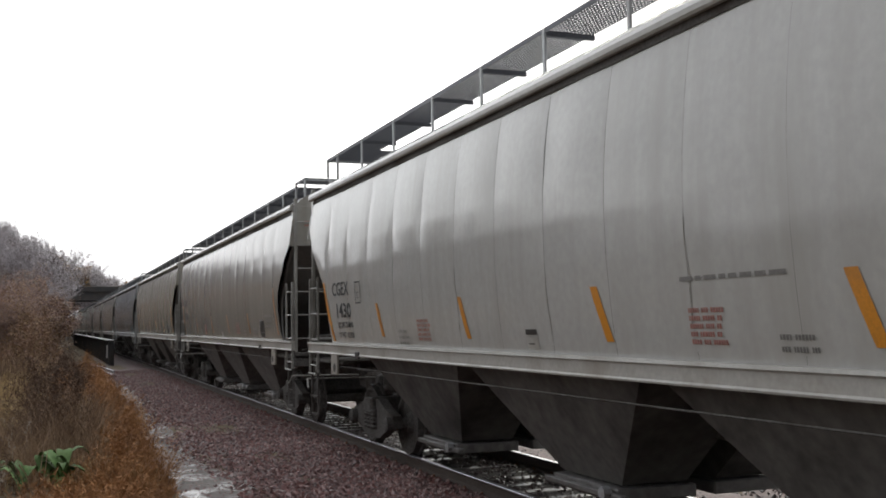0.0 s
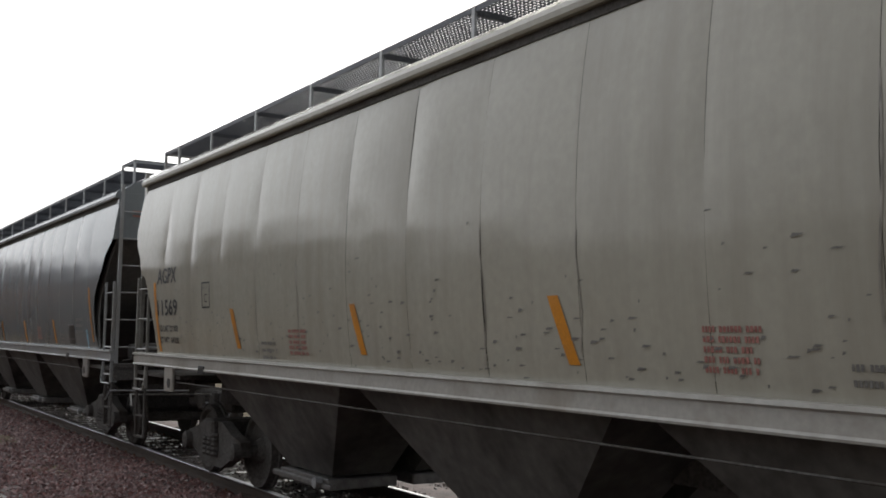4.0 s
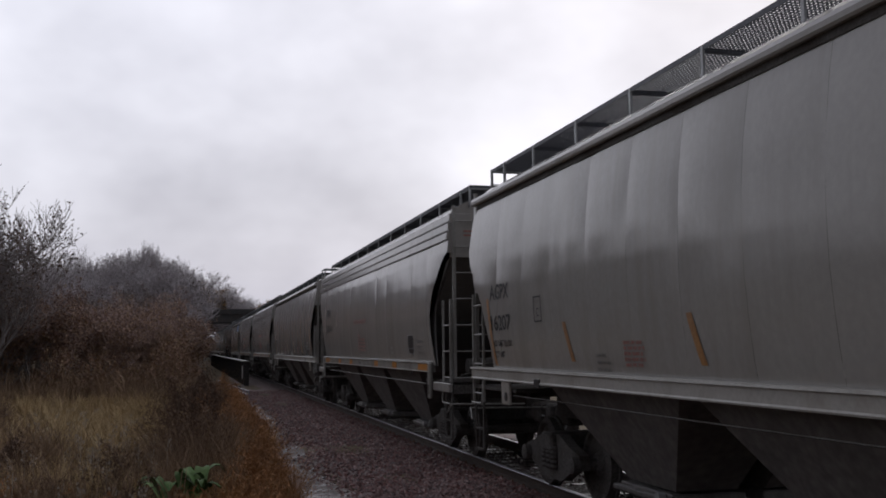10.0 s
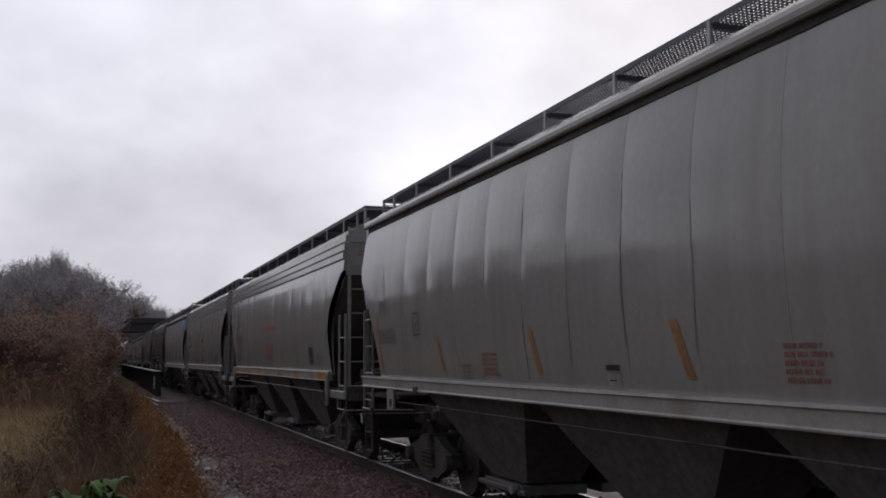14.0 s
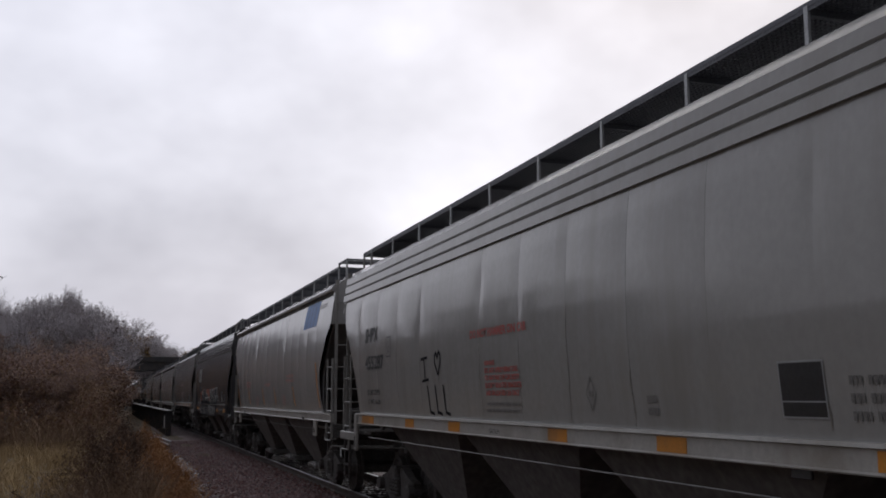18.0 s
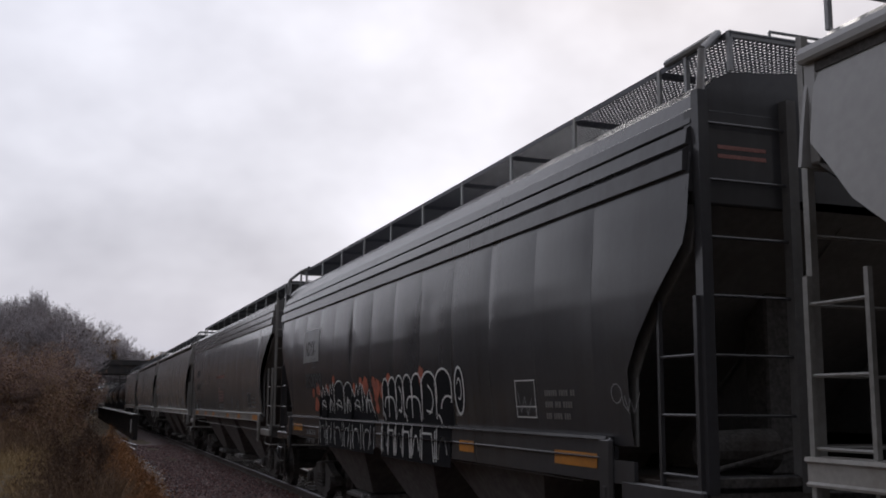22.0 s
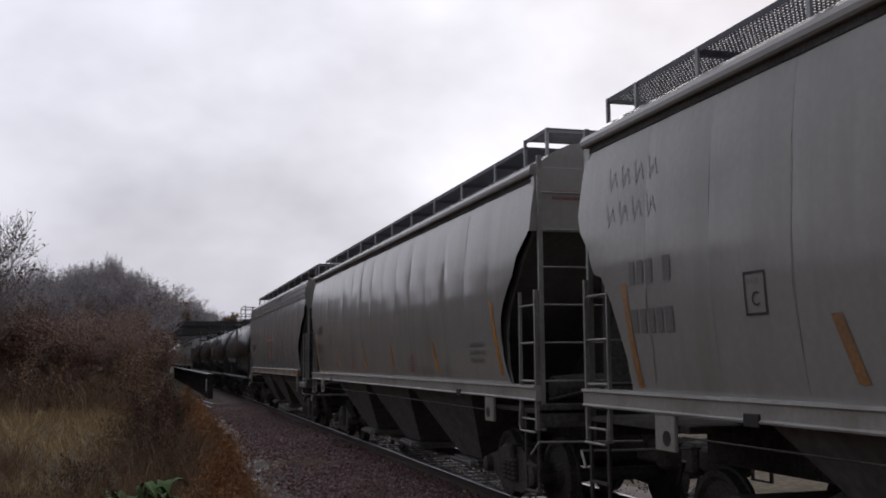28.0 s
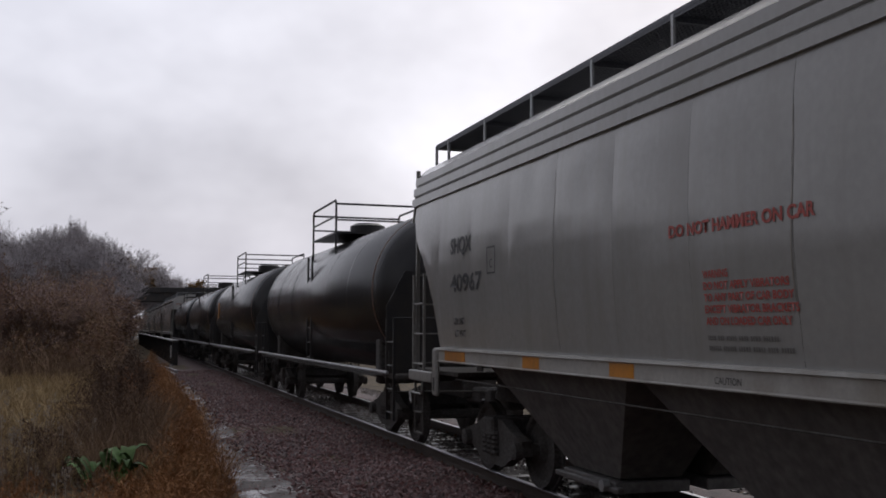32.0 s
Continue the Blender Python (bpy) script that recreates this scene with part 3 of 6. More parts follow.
        part("brake_cylinder", lathe(((-0.35, 0.14), (0.1, 0.17), (0.3, 0.17), (0.34, 0.06)), "x", 14), UNDER, car, matrix=Matrix.Translation((-0.7 if s < 0 else 0.7, s * (half - 0.75), 1.58)))
        part("brake_pipe", rods(((-1.3, s * (half - 0.25), 1.45), (-0.5, s * (half - 0.25), 1.62)), ((-0.5, s * (half - 0.25), 1.62), (1.1, s * (half - 0.25), 1.62)), r=0.02), UNDER, car)
        part("coupler", boxes((-0.14, 0.14, min(s * (half - 0.4), s * (half + 0.42)), max(s * (half - 0.4), s * (half + 0.42)), 0.72, 0.98), (-0.2, 0.2, min(s * (half + 0.2), s * (half + 0.5)), max(s * (half + 0.2), s * (half + 0.5)), 0.68, 1.02), bevel=0.04), UNDER, car)
        hose = bmesh.new()
        pts = [Vector((0.35 * -s, s * (half + 0.15), 0.85)), Vector((0.33 * -s, s * (half + 0.3), 0.62)), Vector((0.2 * -s, s * (half + 0.4), 0.42)), Vector((0.05 * -s, s * (half + 0.46), 0.40))]
        for a, b in zip(pts, pts[1:]):
            add_rod(hose, a, b, 0.028)
        part("air_hose", hose, BLACK, car)
        # ladders and corner posts
        for side in (-1, 1):
            if side == -1 or s == 1:
                tall = eave_z + 0.1
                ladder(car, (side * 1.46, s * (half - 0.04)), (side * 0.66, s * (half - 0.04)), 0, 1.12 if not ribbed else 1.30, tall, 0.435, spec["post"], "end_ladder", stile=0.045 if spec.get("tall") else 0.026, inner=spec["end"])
            ladder(car, (side * 1.52, s * (half - 0.06)), (side * 1.52, s * (half - 0.57)), 0, 1.12 if not ribbed else 1.30, 2.72, 0.435, spec["post"], "side_ladder", thin=0.017)
            step = bmesh.new()
            for yy in (half - 0.08, half - 0.48):
                add_box(step, side * 1.5 - 0.012, side * 1.5 + 0.012, s * yy - 0.025, s * yy + 0.025, 0.42, 1.30)
            for zz in (0.42, 0.72):
                add_box(step, side * 1.5 - 0.03, side * 1.5 + 0.03, min(s * (half - 0.48), s * (half - 0.08)), max(s * (half - 0.48), s * (half - 0.08)), zz - 0.012, zz + 0.012)
            part("sill_step", step, UNDER, car)
            inner, outer, foot = s * (half - 0.56), s * (half - 0.05), 1.10 if not ribbed else 1.0
            part("stirrup", rods(((side * 1.53, inner, 1.42), (side * 1.55, inner, foot + 0.05)), ((side * 1.55, inner, foot + 0.05), (side * 1.55, inner - s * -0.04, foot)), ((side * 1.55, inner + s * 0.04, foot), (side * 1.55, outer, foot)), r=0.014), spec["post"], car, "bent round-bar stirrup")
            part("uncoupling_lever", rods(((side * 1.55, s * (half + 0.06), 1.0), (side * 0.3, s * (half + 0.10), 0.98)), ((side * 1.55, s * (half + 0.06), 1.0), (side * 1.58, s * (half - 0.12), 0.85)), r=0.014), spec["post"], car)
            if not ribbed:
                part("jacking_pad", boxes((side * 1.53 - 0.02, side * 1.53 + 0.02, s * (half - 1.68) - 0.17, s * (half - 1.68) + 0.17, 1.14, 1.45), bevel=0.008), spec["sill"], car, "painted jacking plate with a round hole")
                part("jacking_hole", lathe(((-0.026, 0.065), (0.026, 0.065)), "x", 14), BLACK, car, matrix=Matrix.Translation((side * 1.53, s * (half - 1.72), 1.25)))
            part("defect_holder", boxes((side * 1.555 - 0.012, side * 1.555 + 0.012, s * (half - 3.0) - 0.10, s * (half - 3.0) + 0.10, 1.42, 1.52), bevel=0.006), BLACK, car)
        # upper plate on the ladder side, as seen between the cars
        part("end_plate", boxes((-1.50, -0.62, min(s * (half - 0.20), s * (half - 0.085)), max(s * (half - 0.20), s * (half - 0.085)), 3.42, eave_z - 0.02), bevel=0.01), mat, car, "grey corner plate carrying the ladder")
        part("warning_stencil", boxes(*[(-1.28, -0.84, s * (half - 0.083) - 0.002, s * (half - 0.083) + 0.002, 3.85 - 0.07 * i, 3.88 - 0.07 * i) for i in range(2)]), PALERED, car)
    # side sills with a flanged lip
    for side in (-1, 1):
        c = [(side * 1.44, 1.45), (side * 1.56, 1.45), (side * 1.565, 1.465), (side * 1.55, 1.48), (side * 1.55, 1.585), (side * 1.575, 1.60), (side * 1.57, 1.625), (side * 1.44, 1.63)]
        if ribbed:
            c = [(side * 1.48, 1.485), (side * 1.60, 1.485), (side * 1.605, 1.495), (side * 1.575, 1.505), (side * 1.575, 1.635), (side * 1.605, 1.645), (side * 1.60, 1.67), (side * 1.48, 1.675)]
        part("side_sill", prism(c if side == 1 else c[::-1], "y", -half + (1.3 if ribbed else 0.02), half - (1.3 if ribbed else 0.02)), spec["sill"], car, "pale painted side sill")
        if spec.get("tall"):
            part("side_sill_web", boxes((side * 1.555 - 0.018, side * 1.555 + 0.018, -half + 0.9, half - 0.9, 1.30, 1.484)), spec["sill"], car, "deep dark side sill web")
        if ribbed:
            for s in (-1, 1):
                part("corner_bracket", boxes((side * 1.55 - 0.03, side * 1.55 + 0.03, min(s * (half + 0.02), s * (half - 1.10)), max(s * (half + 0.02), s * (half - 1.10)), 1.18, 1.33), bevel=0.015), spec["post"], car)
                part("sill_end_plate", boxes((side * 1.58 - 0.03, side * 1.58 + 0.03, s * (half - 1.32) - 0.10, s * (half - 1.32) + 0.10, 1.02, 1.66), bevel=0.025), spec["post"], car, "painted jacking plate with a slot")
                part("slot", boxes((side * 1.612 - 0.003, side * 1.612 + 0.003, s * (half - 1.32) - 0.032, s * (half - 1.32) + 0.032, 1.09, 1.27), bevel=0.002), BLACK, car)
        part("brake_rod", rods(((side * 1.50, -half + 1.9, 1.27), (side * 1.50, half - 1.9, 1.27)), r=0.009), GATE if ribbed and not spec.get("leadcut") else UNDER, car, "thin wet brake pipe under the sill")
    part("centre_sill", boxes((-0.22, 0.22, -half + 0.1, half - 0.1, 0.86, 1.30), bevel=0.01), UNDER, car)
    # hopper bays
    bay = (2 * half - 5.6) / 3
    for i in range(3):
        y0 = -half + 2.8 + i * bay
        ym = y0 + bay / 2
        for side in (-1, 1):
            bm = bmesh.new()
            x0, x1 = side * 0.16, side * 1.46
            upper = [(x0, y0 + 0.02, 1.58), (x1, y0 + 0.02, 1.58), (x1, y0 + bay - 0.02, 1.58), (x0, y0 + bay - 0.02, 1.58)]
            lower = [(x0, ym - 0.55, 0.42), (side * 0.86, ym - 0.55, 0.42), (side * 0.86, ym + 0.55, 0.42), (x0, ym + 0.55, 0.42)]
            u = [bm.verts.new(p) for p in upper]
            l = [bm.verts.new(p) for p in lower]
            for a in range(4):
                b = (a + 1) % 4
                bm.faces.new((u[a], u[b], l[b], l[a]))
            bm.faces.new(l)
            bmesh.ops.recalc_face_normals(bm, faces=bm.faces)
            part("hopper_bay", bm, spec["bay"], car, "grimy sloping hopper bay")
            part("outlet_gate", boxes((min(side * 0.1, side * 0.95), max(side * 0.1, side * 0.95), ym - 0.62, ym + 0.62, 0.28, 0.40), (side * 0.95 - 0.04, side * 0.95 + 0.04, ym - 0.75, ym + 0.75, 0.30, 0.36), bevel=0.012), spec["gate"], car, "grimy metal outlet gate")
            part("gate_spindle", lathe(((-0.03, 0.06), (0.05, 0.06)), "x", 8), GALV, car, matrix=Matrix.Translation((side * 1.02, ym - 0.5, 0.36)))
    wheels = truck(car, -half + 2.15) + truck(car, half - 2.15)
    walkway(car, half, spec.get("deck", 4.66), spec["rail"], eave_z - 0.02, *((0.045, 0.009, 0.04) if ribbed and not spec.get("mesh") else (0.043, 0.0062, 0.009)), "hoop" if spec.get("tall") else "flush" if ribbed else "raised")
    if far:
        return car, wheels
    # paint marks on the near side
    inner = half - 1.15
    if not ribbed:
        strip = DULLYELLOW if spec.get("dull") else YELLOW
        tall, lean = (half - 1.06, -0.13) if cuts[1] == "tail" else (half - 1.27, -0.33)
        plates("reflector", rect(tall, 2.60, 0.10, 0.94, lean=lean, rows=8), prof, 0.018, strip, car, "tall orange-yellow reflector strip")
        plates("reflector", rect(-half + 1.46, 2.66, 0.10, 0.92, lean=-0.22, rows=10), prof, 0.018, strip, car, "tall orange-yellow reflector strip")
        for back in spec.get("bars") or (3.98, 6.95, 2 * half - 7.2, 2 * half - 4.35):
            plates("reflector", rect(half - back, spec.get("bar_top", 2.20), 0.11, 0.45, lean=-0.17, rows=6), prof, 0.020, strip, car, "orange-yellow reflector strip")
    else:
        for y, w in ((-half + 1.9, 0.80), (-half + 4.53, 0.44), (-half + 6.64, 0.44), (half - 6.6, 0.44), (half - 4.6, 0.44), (half - 2.1, 0.80)):
            zr = 1.40 if spec.get("tall") else 1.51
            part("reflector", boxes((-1.579, -1.5745, y - w / 2, y + w / 2, zr, zr + 0.122)), YELLOW, car, "orange-yellow reflector block on the sill")
    # lettering block: start from the trailing end, then foot, height and width of mark and number
    block = spec.get("block") or ((2.03, 2.845, 0.25, 0.79, 2.39, 0.235, 1.17, 1.98) if ribbed else (1.23, 2.575, 0.21, 0.84, 2.145, 0.215, 0.86, 1.93))
    tail = half - block[0]
    mz, nz = block[1], block[4]
    marks, number, small = spec.get("marks"), spec.get("number"), spec.get("small", ())
    if marks:
        lettering("reporting_mark", marks, tail, mz, 0.4, prof, INK, car, "black stencilled reporting mark", 1, 0.011 if ribbed else 0.006, fit=(block[3], block[2]))
        lettering("car_number", number, tail - spec.get("inset", 0.0), nz, 0.4, prof, INK, car, "black stencilled car number", 1, 0.011 if ribbed else 0.006, fit=(block[6], block[5]))
        for i, line in enumerate(small):
            if line:
                lettering("weight_stencil", line, tail - spec.get("inset", 0.05), block[7] - 0.155 * i, 0.2, prof, INK, car, "", 1, 0.004, fit=(0.8 if len(line) > 8 else 0.42, 0.085))
    else:
        plates("small_print", glyphs(tail, mz + 0.21, 0.8, 1, 0.3, 0.21, rng) + glyphs(tail, nz + 0.21, 0.85, 1, 0.3, 0.21, rng), prof, 0.020, FADED, car, "blurred reporting mark")
    by = half - (3.04 if not ribbed else 3.38)
    bz = 2.54 if not ribbed else 2.885
    frame_q = rect(by, bz, 0.27, 0.018, rows=1) + rect(by, bz - 0.30, 0.27, 0.018, rows=1) + rect(by, bz, 0.018, 0.31, rows=2) + rect(by - 0.252, bz, 0.018, 0.31, rows=2)
    plates("plate_box", frame_q, prof, 0.021, INK, car, "black outlined clearance box")
    lettering("plate_letter", "C", by - 0.085, bz - 0.25, 0.15, prof, INK, car)
    lettering("plate_word", "PLATE", by - 0.04, bz - 0.09, 0.055, prof, FADED, car)
    plates("small_print", glyphs(-half + 2.38 if not ribbed else -half + 2.5, 2.15 if not ribbed else 2.06, 0.64, 3, 0.105, 0.055, rng), prof, 0.020, FADED, car, "faded lines of small print")
    if spec.get("square", True):
        sq, qz = (-half + 2.98, 2.02) if not ribbed else (-half + 3.15, 2.15)
        plates("consolidated_stencil", rect(sq, qz, 0.42, 0.34), prof, 0.019, BLACK, car, "black stencil panel")
        rim = rect(sq + 0.015, qz + 0.015, 0.45, 0.012, rows=1) + rect(sq + 0.015, qz - 0.34, 0.45, 0.012, rows=1) + rect(sq + 0.015, qz + 0.015, 0.012, 0.36, rows=2) + rect(sq - 0.42, qz + 0.015, 0.012, 0.36, rows=2) + rect(sq + 0.015, qz - 0.24, 0.45, 0.010, rows=1)
        plates("stencil_frame", rim, prof, 0.021, WHITE if spec.get("tall") else GALV, car, "white outline of the stencil panel")
    if not ribbed:
        for y, z, w, n, mk in ((half - 4.85, 1.84, 0.38, 3, FADED), (half - 5.58, 1.97, 0.50, 5, PALERED), (-half + 5.87, 2.0, 0.45, 5, PALERED), (-half + 4.95, 1.82, 0.34, 2, FADED), (-half + 3.77, 1.87, 0.40, 3, FADED)):
            plates("small_print", glyphs(y, z, w, n, 0.055 if n > 3 else 0.075, 0.034, rng), prof, 0.020, mk, car)
        if rng.random() < 0.7 or spec["seed"] == 5:
            cy, cz = 8.57, 1.85
            plates("route_card", rect(half - cy, cz - 0.075, 0.23, 0.115), prof, 0.020, S_PALE, car, "small white card under a black strip")
            plates("card_strip", rect(half - cy, cz, 0.23, 0.05, rows=1) + rect(half - cy - 0.03, cz - 0.13, 0.12, 0.012, rows=1), prof, 0.022, BLACK, car, "black strip above the card")
    else:
        plates("small_print", bars(-half + 4.9, 1.95, 0.12, 2, 0.10, 0.06, rng), prof, 0.020, FADED, car)
        tri = [(-half + 5.9, 2.12), (-half + 5.80, 1.97), (-half + 5.9, 1.82), (-half + 6.0, 1.97), (-half + 5.9, 2.12)]
        plates("diamond_badge", ribbon(tri, 0.016) + rect(-half + 5.94, 1.99, 0.08, 0.05, rows=1), prof, 0.014, FADED, car, "dark diamond outline badge")
    if ribbed and spec.get("hammer", True):
        back = spec.get("hammer_back", 0.0)
        hy, hz = half - 7.75 - back, -spec.get("hammer_low", 0.0)
        mark_red = PALERED if spec.get("worn") else RED
        lettering("hammer_warning", "DO NOT HAMMER ON CAR", half - 7.3 - back, 2.635 + hz, 0.25, prof, mark_red, car, "red stencilled warning", 1, 0.009, fit=(1.75, 0.10))
        for i, (line, w) in enumerate((("WARNING", 0.33), ("DO NOT APPLY VIBRATORS", 1.0), ("TO ANY PART OF CAR BODY", 1.04), ("EXCEPT VIBRATOR BRACKETS", 1.08), ("AND ON LOADED CAR ONLY", 1.0))):
            lettering("vibrator_warning", line, hy, 2.30 + hz - 0.086 * i, 0.2, prof, mark_red, car, "red stencilled warning line", 1, 0.007, fit=(w, 0.06))
        plates("small_print", glyphs(hy, 1.88 + hz, 1.1, 2, 0.075, 0.035, rng), prof, 0.020, FADED, car)
        lettering("caution_stencil", "CAUTION", hy - 0.1, 1.53, 0.075, ((1.3, 1.575), (1.8, 1.575)), INK, car)
    streaks = []
    run_off = UNDER if spec.get("tall") else STREAK
    seams = [-(half - 1.52) + 2 * (half - 1.52) * k / count for k in range(count + 1)]
    for y in seams:
        if rng.random() < 0.5:
            continue
        z0 = rng.uniform(2.1, 3.5)
        l = (z0 - 1.69) * rng.uniform(0.8, 1.0)
        streaks += ribbon([(y + 0.012 * math.sin(z0 * 3 + k * 0.9) * k ** 0.5, max(1.66, z0 - l * k / 6)) for k in range(7)], rng.uniform(0.006, 0.016))
    tagged(plates("rust_streak", streaks, prof, 0.010, run_off, car, "thin brown run-off streaks"), kind="stuff")
    if spec.get("extra"):
        spec["extra"](car, prof, half, rng)
    return car, wheels


def tank_car(spec, half):
    """Black tank car with a top platform, its middle at the origin on the rail heads."""
    car = tagged(new("tank_car"), spec["label"], "railcar", "cars of the freight train")
    r, zc = 1.50, 2.58
    e = half - 0.75
    prof = [(-e - 0.0, 0.25), (-e + 0.06, 0.75), (-e + 0.16, 1.12), (-e + 0.32, 1.38), (-e + 0.5, r)]
    body = lathe(prof + [(-p, q) for p, q in reversed(prof)], "y", 40)
    part("tank_shell", body, spec["paint"], car, "glossy black tank shell", True, Matrix.Translation((0, 0, zc)))
    for k in (-0.62, -0.31, 0.31, 0.62):
        part("shell_seam", lathe(((k * e - 0.02, r + 0.004), (k * e + 0.02, r + 0.004)), "y", 40), spec["paint"], car, matrix=Matrix.Translation((0, 0, zc)))
    for s in (-1, 1):
        part("tank_saddle", boxes((-1.25, 1.25, min(s * (e - 1.3), s * (e - 1.0)), max(s * (e - 1.3), s * (e - 1.0)), 0.95, 1.75), bevel=0.03), UNDER, car)
        part("head_shield", prism([(-1.35, 1.2), (1.35, 1.2), (1.42, 2.3), (1.1, 2.9), (-1.1, 2.9), (-1.42, 2.3)], "y", min(s * (e + 0.05), s * (e + 0.07)), max(s * (e + 0.05), s * (e + 0.07))), BLACK, car)
        part("draft_sill", boxes((-0.3, 0.3, min(s * (e - 1.6), s * half), max(s * (e - 1.6), s * half), 0.80, 1.20), bevel=0.02), UNDER, car)
        part("end_platform", boxes((-1.45, 1.45, min(s * (half - 0.75), s * half), max(s * (half - 0.75), s * half), 1.12, 1.18)), UNDER, car)
        part("coupler", boxes((-0.14, 0.14, min(s * (half - 0.3), s * (half + 0.45)), max(s * (half - 0.3), s * (half + 0.45)), 0.72, 0.98), bevel=0.04), UNDER, car)
        for side in (-1, 1):
            ladder(car, (side * 1.45, s * (half - 0.05)), (side * 1.45, s * (half - 0.50)), 0, 0.45, 2.1, 0.38, BLACK, "side_ladder")
        part("end_rail", rods(((-1.45, s * (half - 0.05), 2.1), (1.45, s * (half - 0.05), 2.1)), r=0.018), BLACK, car)
        plates_y = s * (e - 0.6)
        part("yellow_stripe", lathe(((plates_y - 0.03, r + 0.006), (plates_y + 0.03, r + 0.006)), "y", 40), RUST if s < 0 else BLACK, car, matrix=Matrix.Translation((0, 0, zc)))
    for side in (-1, 1):
        part("running_rail", rods(((side * 1.55, -half + 0.1, 1.22), (side * 1.55, half - 0.1, 1.22)), r=0.03), GALV, car, "wet steel side rail")
        part("running_board", boxes((min(side * 1.2, side * 1.55), max(side * 1.2, side * 1.55), -half + 0.8, half - 0.8, 1.12, 1.15)), UNDER, car)
        ladder(car, (side * 1.42, -0.25), (side * 1.42, 0.25), 0, 1.15, 3.6, 0.34, BLACK, "middle_ladder")
    part("manway_dome", lathe(((0, 0.42), (0.36, 0.42), (0.38, 0.36), (0.42, 0.30)), "z", 24), BLACK, car, "black cylindrical manway housing", matrix=Matrix.Translation((0, 0.2, zc + r - 0.05)))
    part("platform", boxes((-1.1, 1.1, -1.35, 1.35, zc + r - 0.02, zc + r + 0.02)), BLACK, car)
    zr = zc + r
    railing = tagged(new("safety_railing"), "black tube safety railing")
    railing.parent = car
    for sx in (-1, 1):
        for sy in (-1, 1):
            part("railing_post", rods(((sx * 1.1, sy * 1.35, zr - 0.5), (sx * 1.1, sy * 1.35, zr + 0.64)), r=0.026), BLACK, railing)
        for up, rr in ((0.72, 0.026), (0.36, 0.022)):
            part("railing_bar", rods(((sx * 1.1, -1.35, zr + up - 0.08), (sx * 1.1, -1.27, zr + up)), ((sx * 1.1, -1.27, zr + up), (sx * 1.1, 1.27, zr + up)), ((sx * 1.1, 1.27, zr + up), (sx * 1.1, 1.35, zr + up - 0.08)), r=rr), BLACK, railing)
    for sy in (-1, 1):
        for up, rr in ((0.70, 0.026), (0.34, 0.022)):
            part("railing_bar", rods(((-1.1, sy * 1.35, zr + up - 0.06), (1.1, sy * 1.35, zr + up - 0.06)), r=rr), BLACK, railing)
    if spec.get("panel"):
        part("placard", boxes((-r - 0.02, -r - 0.005, half - 3.4, half - 3.0, 2.35, 3.0)), YELLOW, car, "orange-yellow placard")
    wheels = truck(car, -half + 1.9) + truck(car, half - 1.9)
    return car, wheels


# ---- the train ----
COUPLINGS = [1.0174 * c for c in (-0.4, 17.62, 35.34, 53.3, 71.45, 89.4, 107.3, 125.15, 142.98, 160.4, 177.45, 194.7, 211.05, 228.4, 246.16, 263.7, 281.4, 297.5, 313.6, 329.7, 345.8,
                                   363.8, 381.8, 399.8, 417.8, 435.8, 453.8)]

P_PALE = paint("pale_grey_paint", (0.41, 0.405, 0.39), (0.32, 0.31, 0.285))
P_CLEAN = paint("clean_light_grey_paint", (0.36, 0.357, 0.35), (0.30, 0.295, 0.285))
P_BEIGE = paint("beige_grey_paint", (0.37, 0.355, 0.305), (0.27, 0.25, 0.21))
P_DULL = paint("dull_grey_paint", (0.30, 0.29, 0.265), (0.185, 0.17, 0.15))
P_BLUE = paint("blue_grey_paint", (0.18, 0.20, 0.212), (0.145, 0.16, 0.168))
P_GREY = paint("mid_grey_paint", (0.333, 0.322, 0.306), (0.25, 0.236, 0.215))
P_SHED = paint("worn_pale_grey_paint", (0.315, 0.311, 0.30), (0.25, 0.24, 0.222))
P_GRIMY = paint("grimy_grey_paint", (0.175, 0.173, 0.17), (0.105, 0.10, 0.094))
P_DARK = paint("dark_grey_paint", (0.064, 0.064, 0.068), (0.040, 0.039, 0.038), 0.2, 0.4)
P_TANK = paint("tank_black_paint", (0.020, 0.020, 0.022), (0.028, 0.027, 0.026), 0.24, 0.5)
GATE = material("grimy_gate_steel", (0.14, 0.135, 0.13), 0.45, 0.2, 0.15, 12, 0.3, (0.05, 0.045, 0.04))
S_POST = material("grimy_ladder_paint", (0.27, 0.265, 0.25), 0.4, 0, 0.08, 20, 0.15, (0.16, 0.15, 0.135))
S_PALE = material("pale_sill_paint", (0.38, 0.37, 0.345), 0.35, 0, 0.08, 20, 0.1, (0.25, 0.225, 0.19))
S_GREY = material("grey_sill_paint", (0.27, 0.28, 0.285), 0.35, 0, 0.08, 20, 0.1, (0.24, 0.22, 0.2))
# darker copy of the ladder paint, standing in for shade at the car ends
E_SHADE = material("shaded_stile_paint", (0.125, 0.123, 0.12), 0.75, 0, 0.05, 16, 0.12, (0.095, 0.09, 0.086), 0.25)
# body grey lowered so that the paint itself holds the recess's shade
E_SLOPE = material("shaded_slope_sheet_paint", (0.165, 0.162, 0.158), 0.75, 0, 0.05, 16, 0.12, (0.125, 0.12, 0.115), 0.25)
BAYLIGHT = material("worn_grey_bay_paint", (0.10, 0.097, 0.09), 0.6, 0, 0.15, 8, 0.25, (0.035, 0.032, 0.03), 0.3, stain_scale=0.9)
